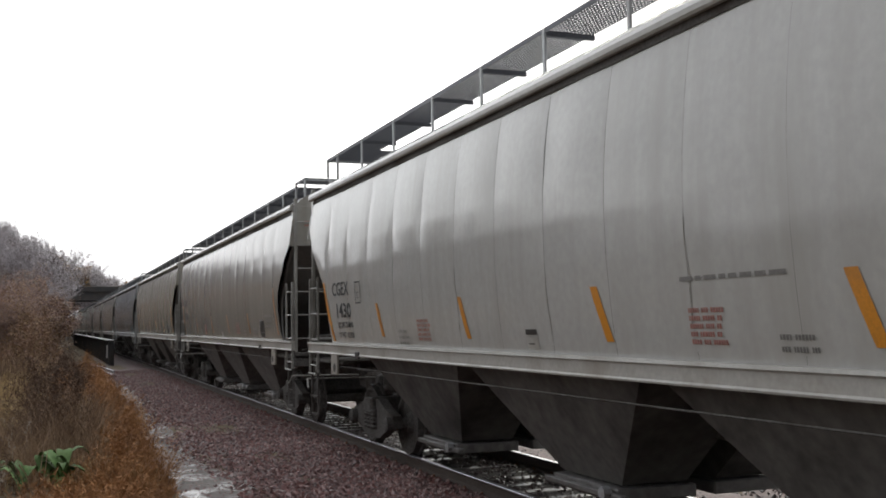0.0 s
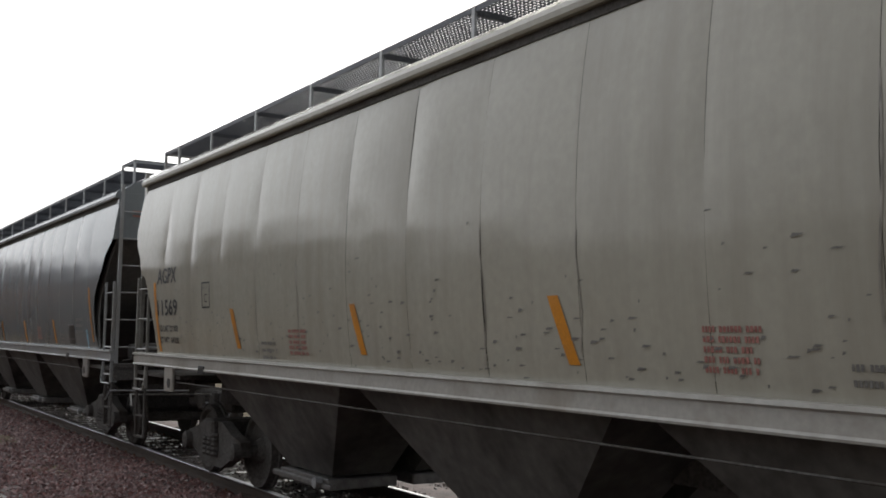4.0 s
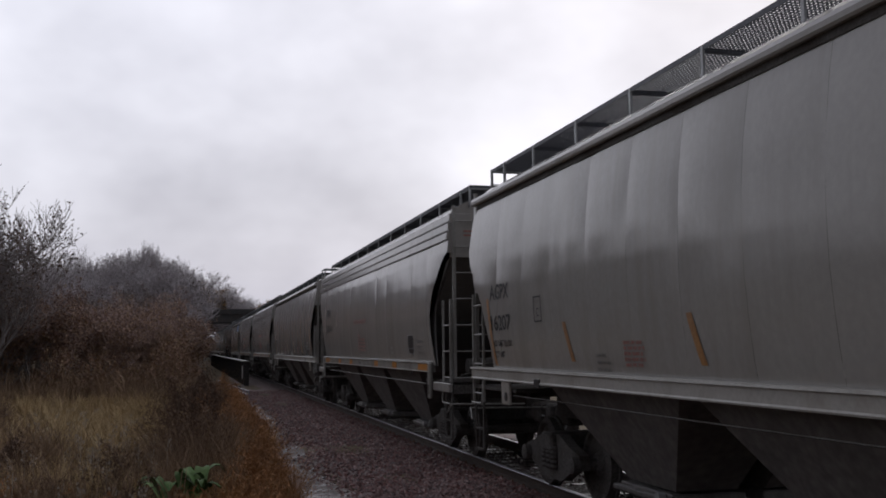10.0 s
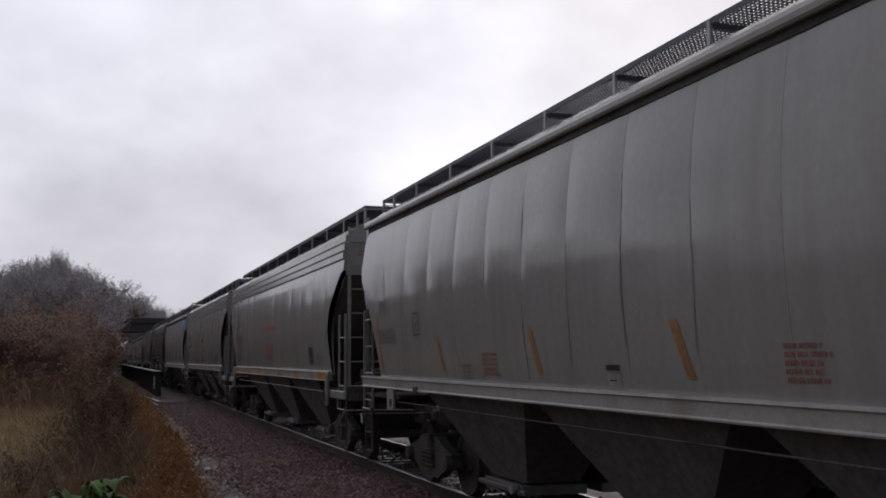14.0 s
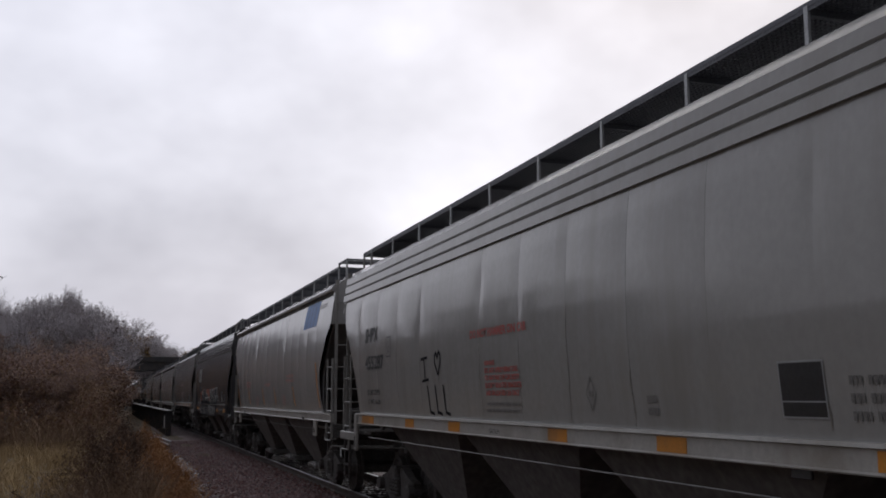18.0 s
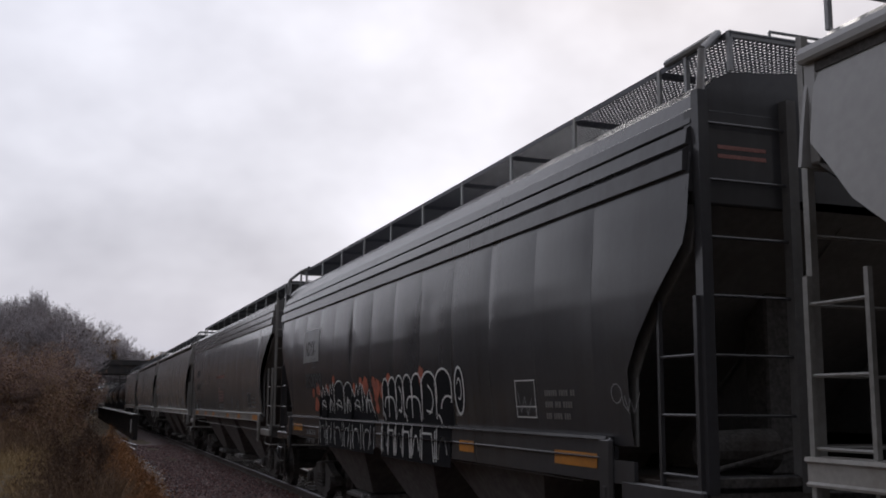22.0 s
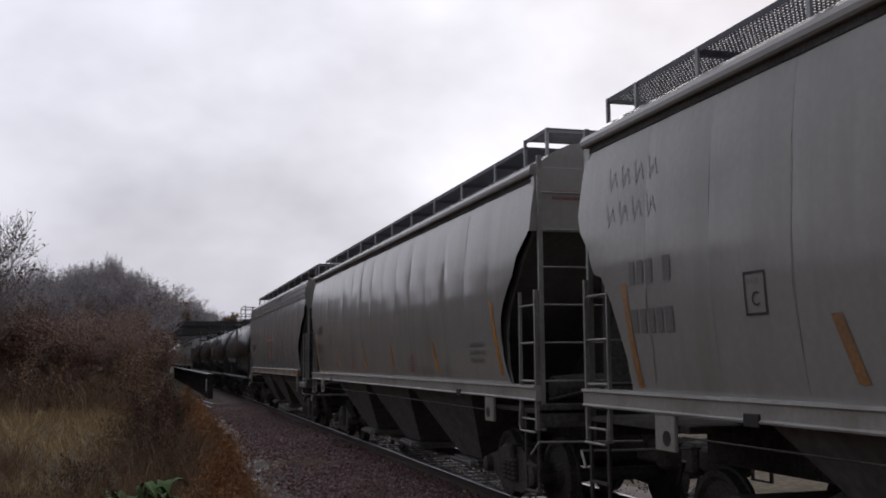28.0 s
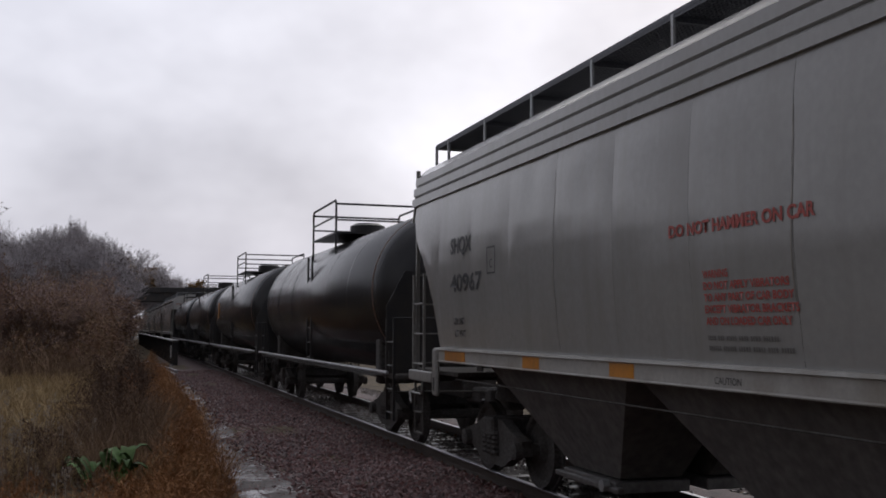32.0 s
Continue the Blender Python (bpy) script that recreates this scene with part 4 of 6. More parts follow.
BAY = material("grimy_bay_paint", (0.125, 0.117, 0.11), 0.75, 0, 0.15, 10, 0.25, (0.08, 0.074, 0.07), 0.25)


def spec(seed, kind, paint_mat, label, marks="", number="", small=(), **more):
    d = dict(seed=seed, kind=kind, paint=paint_mat, label=label, marks=marks, number=number, small=small, end=E_SHADE, post=S_POST, sill=S_PALE, bay=BAY, gate=GATE, rail=GALV)
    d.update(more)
    return d


def logo_blocks(car, prof, half, rng):
    """A slanted blue logo high on the side near the leading end, as plain slanted blocks, and red hatch warnings."""
    y = -half + 3.06
    q = []
    for i in range(4):
        a = y - i * 0.375
        lean, w, top, deep, n = 0.16, 0.335, 3.99, 0.53, 6
        for k in range(n):
            l0, l1 = lean * (1 - k / n), lean * (1 - (k + 1) / n)
            z0, z1 = top - deep * k / n, top - deep * (k + 1) / n
            q.append([(a - l0, z0), (a - l1, z1), (a - w - l1, z1), (a - w - l0, z0)])
    plates("logo", q, prof, 0.012, BLUE, car, "faded blue slanted logo blocks")
    plates("fine_print", bars(-half + 1.42, 3.88, 0.85, 2, 0.05, 0.02, rng), prof, 0.012, FADED, car)
    lettering("hatch_warning", "OPEN HATCH COVERS", half - 3.6, 2.36, 0.13, prof, RED, car, "red stencilled warning", fit=(0.95, 0.07))
    lettering("hatch_warning", "BEFORE UNLOADING CAR", half - 3.55, 2.25, 0.13, prof, RED, car, "red stencilled warning", fit=(1.05, 0.07))
    lettering("hammer_warning", "DO NOT HAMMER ON CAR", half - 7.45, 2.25, 0.10, prof, RED, car, "red stencilled warning", 0.8)
    lettering("hatch_warning", "OPEN HATCH COVERS", -half + 5.12, 2.42, 0.14, prof, RED, car, "red stencilled warning", fit=(0.95, 0.07))
    lettering("hatch_warning", "BEFORE UNLOADING CAR", -half + 5.15, 2.31, 0.14, prof, RED, car, "red stencilled warning", fit=(1.05, 0.07))


SPRAY_SIDE = ((1.40, 1.577), (1.65, 1.577), (1.66, 1.607), (1.675, 1.607), (1.68, 1.54)) + RIBBED[1:]


def graffiti(car, prof, half, rng):
    """Two rows of black bubble letters with white outlines over orange patches, low on the side and across the sill."""
    end = half + TAIL - 0.98
    for k in range(30):
        y, z, r = end - 3.1 - 6.9 * rng.random(), rng.gauss(2.14, 0.10), rng.uniform(0.05, 0.14)
        if k < 8:
            y, z = end - rng.choice((2.6, 2.9, 6.85, 7.05)) + rng.uniform(-0.2, 0.2), rng.uniform(1.75, 2.25)
        z = max(1.78 + r, z)
        q = [(y + r * (1 + 0.5 * noise.noise((a * 0.9, k, 0))) * math.cos(a * math.tau / 16) * 1.15, z + r * (1 + 0.5 * noise.noise((a * 0.9, k, 5))) * math.sin(a * math.tau / 16)) for a in range(16)]
        plates("orange_patch", [q], prof, 0.017 + 0.0001 * k, ORANGE, car, "orange sprayed patch")

    def letter(y0, w, crest, inner, order, brush):
        """One black letter: its upper edge is the crest (share of its width, height); inner strokes in the same terms."""
        lift = 0.021 + 0.0008 * order
        cols = 12
        fill = []
        for c in range(cols):
            u0, u1 = c / cols, (c + 1) / cols
            t0, t1 = [float(np.interp(u, [p for p, _ in crest], [z for _, z in crest])) for u in (u0, u1)]
            a, b = y0 - w * u0, y0 - w * u1
            fill.append([(a, 1.645), (a, 1.19), (b, 1.19), (b, 1.645)])
            for k in range(8):
                p0, p1, q0, q1 = [1.68 + (t - 1.68) * f for t, f in ((t0, k / 8), (t0, (k + 1) / 8), (t1, k / 8), (t1, (k + 1) / 8))]
                fill.append([(a, p1), (a, p0), (b, q0), (b, q1)])
        plates("bubble_letter", fill, SPRAY_SIDE, lift, SPRAYBLACK, car, "black sprayed bubble letter")
        for stroke in [crest] + inner:
            fine = []
            stroke = [(u, z if z > 1.66 else 1.645 - (1.645 - z) * 1.9) for u, z in stroke]
            for (u0, z0), (u1, z1) in zip(stroke, stroke[1:]):
                fine += [(y0 - w * (u0 + (u1 - u0) * k / 3), z0 + (z1 - z0) * k / 3) for k in range(3)]
            line = ribbon(fine + [(y0 - w * stroke[-1][0], stroke[-1][1])], brush)
            for low in (True, False):
                run = [q for q in line if all((z < 1.65) if low else (z > 1.676) for _, z in q)]
                if run:
                    plates("white_outline", run, SPRAY_SIDE, lift + 0.004, WHITE, car, "white spray outline")

    def bow(cu, cz, ru, rz, a0, a1, n=8):
        return [(cu + ru * math.cos(math.radians(a0 + (a1 - a0) * i / n)), cz + rz * math.sin(math.radians(a0 + (a1 - a0) * i / n))) for i in range(n + 1)]

    y = end - 3.25
    for k, w in enumerate((0.60, 0.50, 0.72, 0.56, 0.66, 0.70)):
        t = 2.12 + 0.12 * rng.random()
        if k in (0, 1, 4):
            crest = [(0.0, 1.42), (0.02, t - 0.12), (0.06, t - 0.05), (0.28, t - 0.17), (0.46, t + 0.02), (0.62, t - 0.14), (0.86, t + 0.05), (0.98, t - 0.18), (1.0, 1.9)]
        elif k == 5:
            crest = [(0.0, 1.8), (0.05, t + 0.08), (0.3, t - 0.2), (0.55, t), (0.75, 1.9), (0.98, 1.72), (1.0, 1.45)]
        else:
            crest = [(0.0, 1.75)] + bow(0.5, t - 0.16, 0.5, 0.22, 178, 2) + [(1.0, 1.8)]
        inner = [bow(0.5, 1.86, 0.22, 0.12, 200, -20), [(0.3, 1.78), (0.42, 2.02), (0.6, 1.80)] if k % 2 else [(0.2, 1.92), (0.75, 1.86)],
                 bow(0.45, 1.46, 0.30, 0.13, 170, 10), [(0.1, 1.62), (0.25, 1.43)], [(0.72, 1.62), (0.62, 1.44)] if k % 2 else [(0.85, 1.63), (0.95, 1.43)]]
        letter(y, w, crest, inner, k, 0.018)
        y -= w * 0.94
    y = end - 7.2
    for k, w in enumerate((0.32, 0.37, 0.37, 0.39, 0.43, 0.60, 0.56)):
        t = 2.25 + 0.014 * k + 0.03 * rng.random()
        crest = [(0.0, 1.45), (0.0, 1.75), (0.02, t - 0.24)] + bow(0.5, t - 0.21, 0.5, 0.21, 172, 8, 10) + [(1.0, t - 0.30), (0.96, 1.95)]
        inner = [[bow(0.75, 1.86, 0.42, 0.16, 175, 60), [(0.0, 1.82), (0.22, 1.76), (0.3, 1.70)]], [bow(0.25, 1.88, 0.5, 0.14, 110, 10), [(0.72, 1.90), (0.80, 1.72)]], [bow(0.2, 1.98, 0.55, 0.2, 60, -60), [(0.3, 1.84), (0.62, 1.82)]]][k % 3]
        inner = inner + [[(0.12, 1.64), (0.10, 1.43)], [(0.15, 1.60), (0.70, 1.60), (0.86, 1.43)] if k % 2 else bow(0.5, 1.44, 0.28, 0.14, 175, 20)]
        letter(y, w, crest, inner, k, 0.027)
        y -= w * 0.92
    ring = arc(end - 10.3, 2.08, 0.15, 0.27, 0, 360, 16)
    plates("bubble_letter", [ring[:-1]], SPRAY_SIDE, 0.026, SPRAYBLACK, car)
    plates("white_outline", ribbon(ring, 0.03) + ribbon(arc(end - 10.3, 2.10, 0.07, 0.12, 30, 300, 8), 0.02), SPRAY_SIDE, 0.030, WHITE, car)
    tag = ribbon(arc(end - 13.9, 2.02, 0.08, 0.08, -160, 150, 8) + [(end - 14.0, 1.93), (end - 14.08, 1.86)], 0.009) + ribbon([(end - 14.02, 2.0), (end - 14.06, 1.88), (end - 14.1, 1.98), (end - 14.15, 1.87), (end - 14.26, 2.02)], 0.009)
    tag += ribbon([(end - 11.95, 2.05), (end - 12.0, 1.85), (end - 12.1, 2.0), (end - 12.14, 1.82), (end - 12.25, 1.98)], 0.010)
    tagged(plates("chalk_tag", tag, SPRAY_SIDE, 0.022, GALV, car, "thin pale chalk tag"), kind="stuff")
    plates("patch_panel", [q for k in range(6) for q in rect(half - 2.60 - 0.21 * k, 3.28, 0.21, 0.60, rows=10)], prof, 0.020, S_GREY, car, "lighter grey patch under the reporting mark")
    for i, line in enumerate(("LD LMT 224100", "LT WT  51800")):
        lettering("weight_stencil", line, half - 2.95, 1.36 - 0.16 * i, 0.12, ((1.3, 1.575), (1.8, 1.575)), GALV, car, "", 0.9, 0.002, 0.006)


def sprayed_heart(car, prof, half, rng):
    """Black brush writing: a letter, a heart, and below them a short word left as plain strokes."""
    e = half - 0.13
    lines = ribbon([(e - 5.12, 2.46), (e - 5.40, 2.48)], 0.038) + ribbon([(e - 5.25, 2.48), (e - 5.27, 2.17)], 0.038) + ribbon([(e - 5.14, 2.16), (e - 5.42, 2.18)], 0.038)
    plates("sprayed_letter", lines, prof, 0.024, SPRAYBLACK, car, "black sprayed letter")
    heart = [(e - 5.86, 2.22), (e - 5.72, 2.40), (e - 5.72, 2.50), (e - 5.79, 2.55), (e - 5.86, 2.47), (e - 5.93, 2.56), (e - 6.01, 2.51), (e - 6.0, 2.40), (e - 5.86, 2.22)]
    plates("sprayed_heart", ribbon([(y * 0.85 + (e - 5.86) * 0.15, z * 0.9 + 0.235) for y, z in heart], 0.036), prof, 0.024, SPRAYBLACK, car, "black sprayed heart outline")
    for k in range(3):
        y = e - 5.36 - 0.34 * k
        plates("sprayed_bar", ribbon([(y, 2.08), (y - 0.03, 1.74), (y - 0.20, 1.72)], 0.042), prof, 0.024, SPRAYBLACK, car, "black sprayed bar")


def owner_line(car, prof, half, rng):
    """One long line of small black print, too small to read."""
    plates("small_print", bars(-2.6, 2.22, 1.3, 1, 0.1, 0.032, rng), prof, 0.020, FADED, car, "one long line of small print")


def chips(car, prof, half, rng):
    """Dark chips and scuffs thrown up along the lower side."""
    q = []
    for k in range(300):
        y, z = rng.uniform(-half + 1.6, half - 1.9), 1.65 + abs(rng.gauss(0, 0.42))
        w, h = rng.uniform(0.012, 0.075), rng.uniform(0.008, 0.028)
        q.append([(y, z), (y + w * 0.3, z - h), (y - w * 0.5, z - h * 0.8), (y - w, z - h * 0.2)])
    tagged(plates("paint_chips", q, prof, 0.021, FADED, car, "dark paint chips"), kind="stuff")


def chalk(car, prof, half, rng):
    """Thin pale scribbles high on the trailing end, two short lines that cannot be read."""
    e = half
    s = []
    for row, z in enumerate((3.72, 3.38)):
        for k in range(4):
            y = e - 0.75 - 0.26 * k
            s += ribbon([(y, z), (y - 0.05, z - 0.22), (y - 0.12, z - 0.05), (y - 0.18, z - 0.2)], 0.014)
    plates("chalk_scribble", s, prof, 0.022, GALV, car, "thin pale chalk scribble")


def dark_tag(car, prof, half, rng):
    e = half
    for pts in ([(e - 10.48, 2.29), (e - 10.74, 2.25), (e - 11.10, 2.31)], [(e - 10.42, 2.20), (e - 10.60, 2.17), (e - 10.82, 2.20), (e - 11.22, 2.13)], [(e - 10.58, 2.16), (e - 10.72, 2.05), (e - 10.68, 1.92)]):
        plates("spray_scribble", ribbon(pts, 0.009), prof, 0.022, SPRAYBLACK, car, "thin black spray scribble")
    for y, top, foot, w in ((10.66, 2.16, 1.70, 0.03), (10.76, 2.18, 1.84, 0.025), (11.25, 2.85, 1.66, 0.02)):
        plates("spray_drip", ribbon([(e - y, top), (e - y - 0.02, (top + foot) / 2), (e - y - 0.03, foot)], w), prof, 0.021, GALV, car, "long pale spray drip")
    plates("blue_smear", ribbon([(-e + 1.62, 1.92), (-e + 1.60, 1.66)], 0.07), prof, 0.022, PALEBLUE, car, "pale blue spray smear")


def smeared_card(car, prof, half, rng):
    """A small pale blue card on a dark smear just above the sill."""
    y = half - 1.66
    plates("dark_smear", rect(y + 0.02, 1.90, 0.19, 0.18, rows=2), prof, 0.019, STREAK, car, "dark smear behind the card")
    plates("route_card", rect(y - 0.03, 1.87, 0.09, 0.12, rows=1), prof, 0.022, PALEBLUE, car, "small pale blue card")


SPECS = [
    spec(1, "smooth", P_PALE, "pale grey covered hopper car with black stencils", "CGEX", "1430", ("LD LMT 224300", "LT WT  61700"), block=(1.80, 2.36, 0.21, 0.90, 2.025, 0.22, 0.75, 1.875), inset=0.19, deck=4.82, tailcut="wide", bay=BAYLIGHT, extra=owner_line),
    spec(2, "smooth", P_DULL, "weathered grey-brown covered hopper car with faded stencils", "AGPX", "11738", ("LD LMT", "LT WT"), dull=True),
    spec(3, "smooth", P_BEIGE, "beige-grey covered hopper car speckled with dark chips", "AGPX", "11569", ("LD LMT 221900", "LT WT  64100"), deck=4.63, bay=BAYLIGHT, extra=chips),
    spec(4, "smooth", P_BLUE, "blue-grey covered hopper car with bright reflectors", "TILX", "54849", ("LD LMT 222100", "LT WT"), sill=S_GREY, post=S_GREY, bay=BAYLIGHT, deck=4.69, bars=(4.12, 7.0, 9.9, 12.85), bar_top=2.13, extra=dark_tag),
    spec(5, "smooth", P_DULL, "beige-grey weathered covered hopper car", "AGPX", "11281", ("LD LMT", "LT WT"), dull=True),
    spec(6, "smooth", P_GREY, "grey covered hopper car with rusty reflectors", "AGPX", "16207", ("LD LMT 221500", "LT WT"), dull=True, square=False),
    spec(7, "ribbed", P_GREY, "grey covered hopper car with ribbed top chord", "SHPX", "455116", ("LD LMT", "LT WT"), worn=True, deck=4.60, hammer_low=0.11, sill=S_POST),
    spec(8, "smooth", P_GREY, "grey covered hopper car with smooth side sheets", dull=True, deck=4.59),
    spec(9, "ribbed", P_SHED, "pale grey covered hopper car with ribbed top chord", "SHPX", "455283", ("LD LMT 224100", "LT WT  61900")),
    spec(10, "ribbed", P_SHED, "pale grey covered hopper car with a black sprayed heart", "SHPX", "455287", ("LD LMT 224300", "LT WT  61700"), deck=4.66, tail_out=0.28, extra=sprayed_heart),
    spec(11, "smooth", P_CLEAN, "clean pale grey covered hopper car with a faded blue logo", "GACX", "55599", ("LD LMT 221000", "LT WT  65000"), tailcut="wide", square=False, deck=4.70, extra=logo_blocks),
    spec(12, "ribbed", P_DARK, "dark grey covered hopper car covered in bubble graffiti", "NDYX", "850098", (), sill=P_DARK, post=P_DARK, tall=True, hammer=False, rail=S_GREY, deck=4.76, mesh=True, stretch=0.2, block=(2.80, 2.80, 0.27, 0.78, 2.20, 0.27, 1.30, 2.0), extra=graffiti),
    spec(13, "ribbed", P_GRIMY, "grey covered hopper car with ribbed top chord", "SHPX", "455143", ("LD LMT 224100", "LT WT  61900"), worn=True, deck=4.69, sill=S_POST, block=(2.09, 2.79, 0.25, 0.79, 2.335, 0.235, 1.17, 1.925), extra=smeared_card),
    spec(14, "smooth", P_GREY, "grey covered hopper car with smooth dented sides", dull=True, square=False, deck=4.63, extra=chalk),
    spec(15, "smooth", P_GREY, "grey covered hopper car with orange reflectors", "AGPX", "16342", ("LD LMT 221500", "LT WT  64500"), square=False, deck=4.63),
    spec(16, "ribbed", P_SHED, "pale covered hopper car with red warnings", "SHQX", "40967", ("LD LMT", "LT WT"), square=False, leadcut="deep", hammer_back=0.18),
    spec(17, "tank", P_TANK, "glossy black tank car with top railing"),
    spec(18, "tank", P_TANK, "glossy black tank car with an orange placard", panel=True),
    spec(19, "tank", P_TANK, "glossy black tank car with top railing"),
    spec(20, "tank", P_TANK, "glossy black tank car with top railing"),
    spec(21, "smooth", P_PALE, "weathered pale grey covered hopper car", far=True),
    spec(22, "smooth", P_GREY, "grey covered hopper car with smooth side sheets", far=True),
    spec(23, "smooth", P_PALE, "pale grey covered hopper car", far=True),
    spec(24, "smooth", P_DULL, "weathered grey covered hopper car", far=True),
    spec(25, "smooth", P_GREY, "grey covered hopper car with smooth side sheets", far=True),
    spec(26, "smooth", P_PALE, "pale grey covered hopper car", far=True),
]

TRAIN = []
for one, c0, c1 in zip(SPECS, COUPLINGS, COUPLINGS[1:]):
    length = (c1 - c0) / 2 - (0.50 if one["kind"] == "tank" else 0.50 + TAIL / 2) + one.get("stretch", 0.0) + one.get("tail_out", 0.0) / 2
    made, wheelsets = (tank_car if one["kind"] == "tank" else hopper_car)(one, length)
    TRAIN.append((made, wheelsets, (c0 + c1) / 2 - (0.0 if one["kind"] == "tank" else TAIL / 2) + one.get("tail_out", 0.0) / 2))


def motions():
    for car, wheelsets, start in TRAIN:
        walk(car, [(t, pose(TRACK_X, start - s, 0)) for t, s in enumerate(TRAVEL)])
        near = [t for t in np.arange(0, SECONDS + 0.01, 1 / 15) if -16 < start - np.interp(t, range(33), TRAVEL) < 42]
        times = sorted({0.0, SECONDS, *[round(float(t), 3) for t in near]})
        base = 0.0
        for w in wheelsets:
            p = w.location.copy()
            rows, angle, last = [], 0.0, None
            for t in times:
                s = float(np.interp(t, range(33), TRAVEL))
                if last is not None:
                    step = math.degrees((s - last) / 0.463)
                    angle += step if abs(step) < 89 else 0.0
                last = s
                rows.append((t, pose(p.x, p.y, p.z, angle, 0, 0)))
            walk(w, rows)


# ---- ground, track and bridges ----
def path_x(y):
    """Middle of the wet dirt path beside the ballast."""
    return 2.05 + 0.18 * math.sin(y * 0.23) + max(0, y - 20) * 0.012


def ground_z(x, y):
    edge = path_x(y) + 0.55
    z = -0.20
    if x < edge:
        z = -0.20 - 0.10 * min(1, (edge - x) / 1.2)
    if x < path_x(y) - 0.6:
        z += 0.26 * min(1, (path_x(y) - 0.6 - x) / 1.5)
    if x > 8.2:
        z -= min(0.5, (x - 8.2) * 0.25)
    if 62 < y < 150:
        d = min(1, (y - 62) / 6, (150 - y) / 6)
        if x < 2.6 or x > 9.0:
            z -= 1.6 * d * min(1, (abs(x - 5.8) - 3.2) / 3)
    if y > 150 and x < 3:
        z += min(4, (y - 150) * 0.1) * min(1, (3 - x) / 6)
    return z + 0.05 * noise.noise((x * 0.35, y * 0.35, 0)) + 0.015 * noise.noise((x * 2, y * 2, 3))


SOIL = material("soil_and_dead_grass", (0.10, 0.075, 0.045), 0.95, 0, 0.8, 8, 0.5, (0.055, 0.045, 0.03), 0.2)
BED = material("ballast_bed", (0.085, 0.045, 0.042), 0.7, 0, 1.0, 26, 0.55, (0.05, 0.036, 0.034), 0.4)
MUD = material("wet_grey_dirt", (0.088, 0.074, 0.069), 0.42, 0, 0.6, 11, 0.5, (0.045, 0.036, 0.034), 0.4, stain_scale=1.6)
WET = material("puddled_dirt", (0.085, 0.070, 0.064), 0.5, 0, 0.7, 14, 0.55, (0.045, 0.035, 0.032), 0.45, stain_scale=2.2)
wet_nodes, wet_links = WET.node_tree.nodes, WET.node_tree.links
wet_co = wet_nodes.new("ShaderNodeTexCoord")
wet_noise = wet_nodes.new("ShaderNodeTexNoise")
wet_noise.inputs["Scale"].default_value = 1.5
wet_noise.inputs["Detail"].default_value = 5
wet_noise.inputs["Roughness"].default_value = 0.6
wet_range = wet_nodes.new("ShaderNodeMapRange")
wet_range.inputs[1].default_value, wet_range.inputs[2].default_value = 0.50, 0.60
wet_range.inputs[3].default_value, wet_range.inputs[4].default_value = 0.75, 0.13
wet_links.new(wet_co.outputs["Object"], wet_noise.inputs["Vector"])
wet_links.new(wet_noise.outputs["Fac"], wet_range.inputs[0])
wet_links.new(wet_range.outputs[0], WET.node_tree.nodes["Principled BSDF"].inputs["Roughness"])
wet_flat = wet_nodes.new("ShaderNodeMapRange")
wet_flat.inputs[1].default_value, wet_flat.inputs[2].default_value = 0.50, 0.60
wet_flat.inputs[3].default_value, wet_flat.inputs[4].default_value = 0.8, 0.06
wet_links.new(wet_noise.outputs["Fac"], wet_flat.inputs[0])
wet_links.new(wet_flat.outputs[0], next(n for n in wet_nodes if n.type == "BUMP").inputs["Strength"])


def strip_grid(name, xs, ys, zf, mat, label, kind="structure"):
    verts = [(x, y, zf(x, y)) for y in ys for x in xs]
    n = len(xs)
    faces = [(r * n + c, r * n + c + 1, (r + 1) * n + c + 1, (r + 1) * n + c) for r in range(len(ys) - 1) for c in range(n - 1)]
    ob = sheet(name, verts, faces, mat, None, "", True)
    return tagged(ob, label, name, kind=kind)


def spread(stops):
    out = []
    for a, b, n in stops:
        out += [a + (b - a) * i / n for i in range(n)]
    return out + [stops[-1][1]]


strip_grid("ground", spread(((-1500, -200, 4), (-200, -30, 8), (-30, -4, 26), (-4, 10, 40), (10, 40, 15), (40, 200, 8), (200, 1500, 4))),
           spread(((-1500, -100, 4), (-100, -20, 8), (-20, 8, 14), (8, 60, 90), (60, 160, 50), (160, 300, 10), (300, 2500, 5))), ground_z, SOIL, "dead grass and dark soil reaching to the horizon")
verts, faces = [], []
ys = spread(((-30, 8, 20), (8, 60, 130), (60, 190, 60)))
for y in ys:
    lo = path_x(y) + 0.30 + 0.15 * noise.noise((y * 0.9, 2, 4))
    for i in range(25):
        x = lo + (8.6 - lo) * i / 24
        crown = 0.055 * max(0.0, min(1.0, (x - 3.5) / 0.5, (4.95 - x) / 0.1)) + (0.04 if 7.1 < x < 7.8 else 0.0)
        verts.append((x, y, ground_z(min(x, 8.1), 0) + 0.012 + crown + 0.02 * noise.noise((x * 3, y * 3, 1)) - (0.06 if i in (0, 24) else 0)))
for r in range(len(ys) - 1):
    for c in range(24):
        a = r * 25 + c
        faces.append((a, a + 1, a + 26, a + 25))
tagged(sheet("ballast", verts, faces, BED, None, "", True), "wet reddish crushed-stone ballast bed", "ballast", kind="structure")

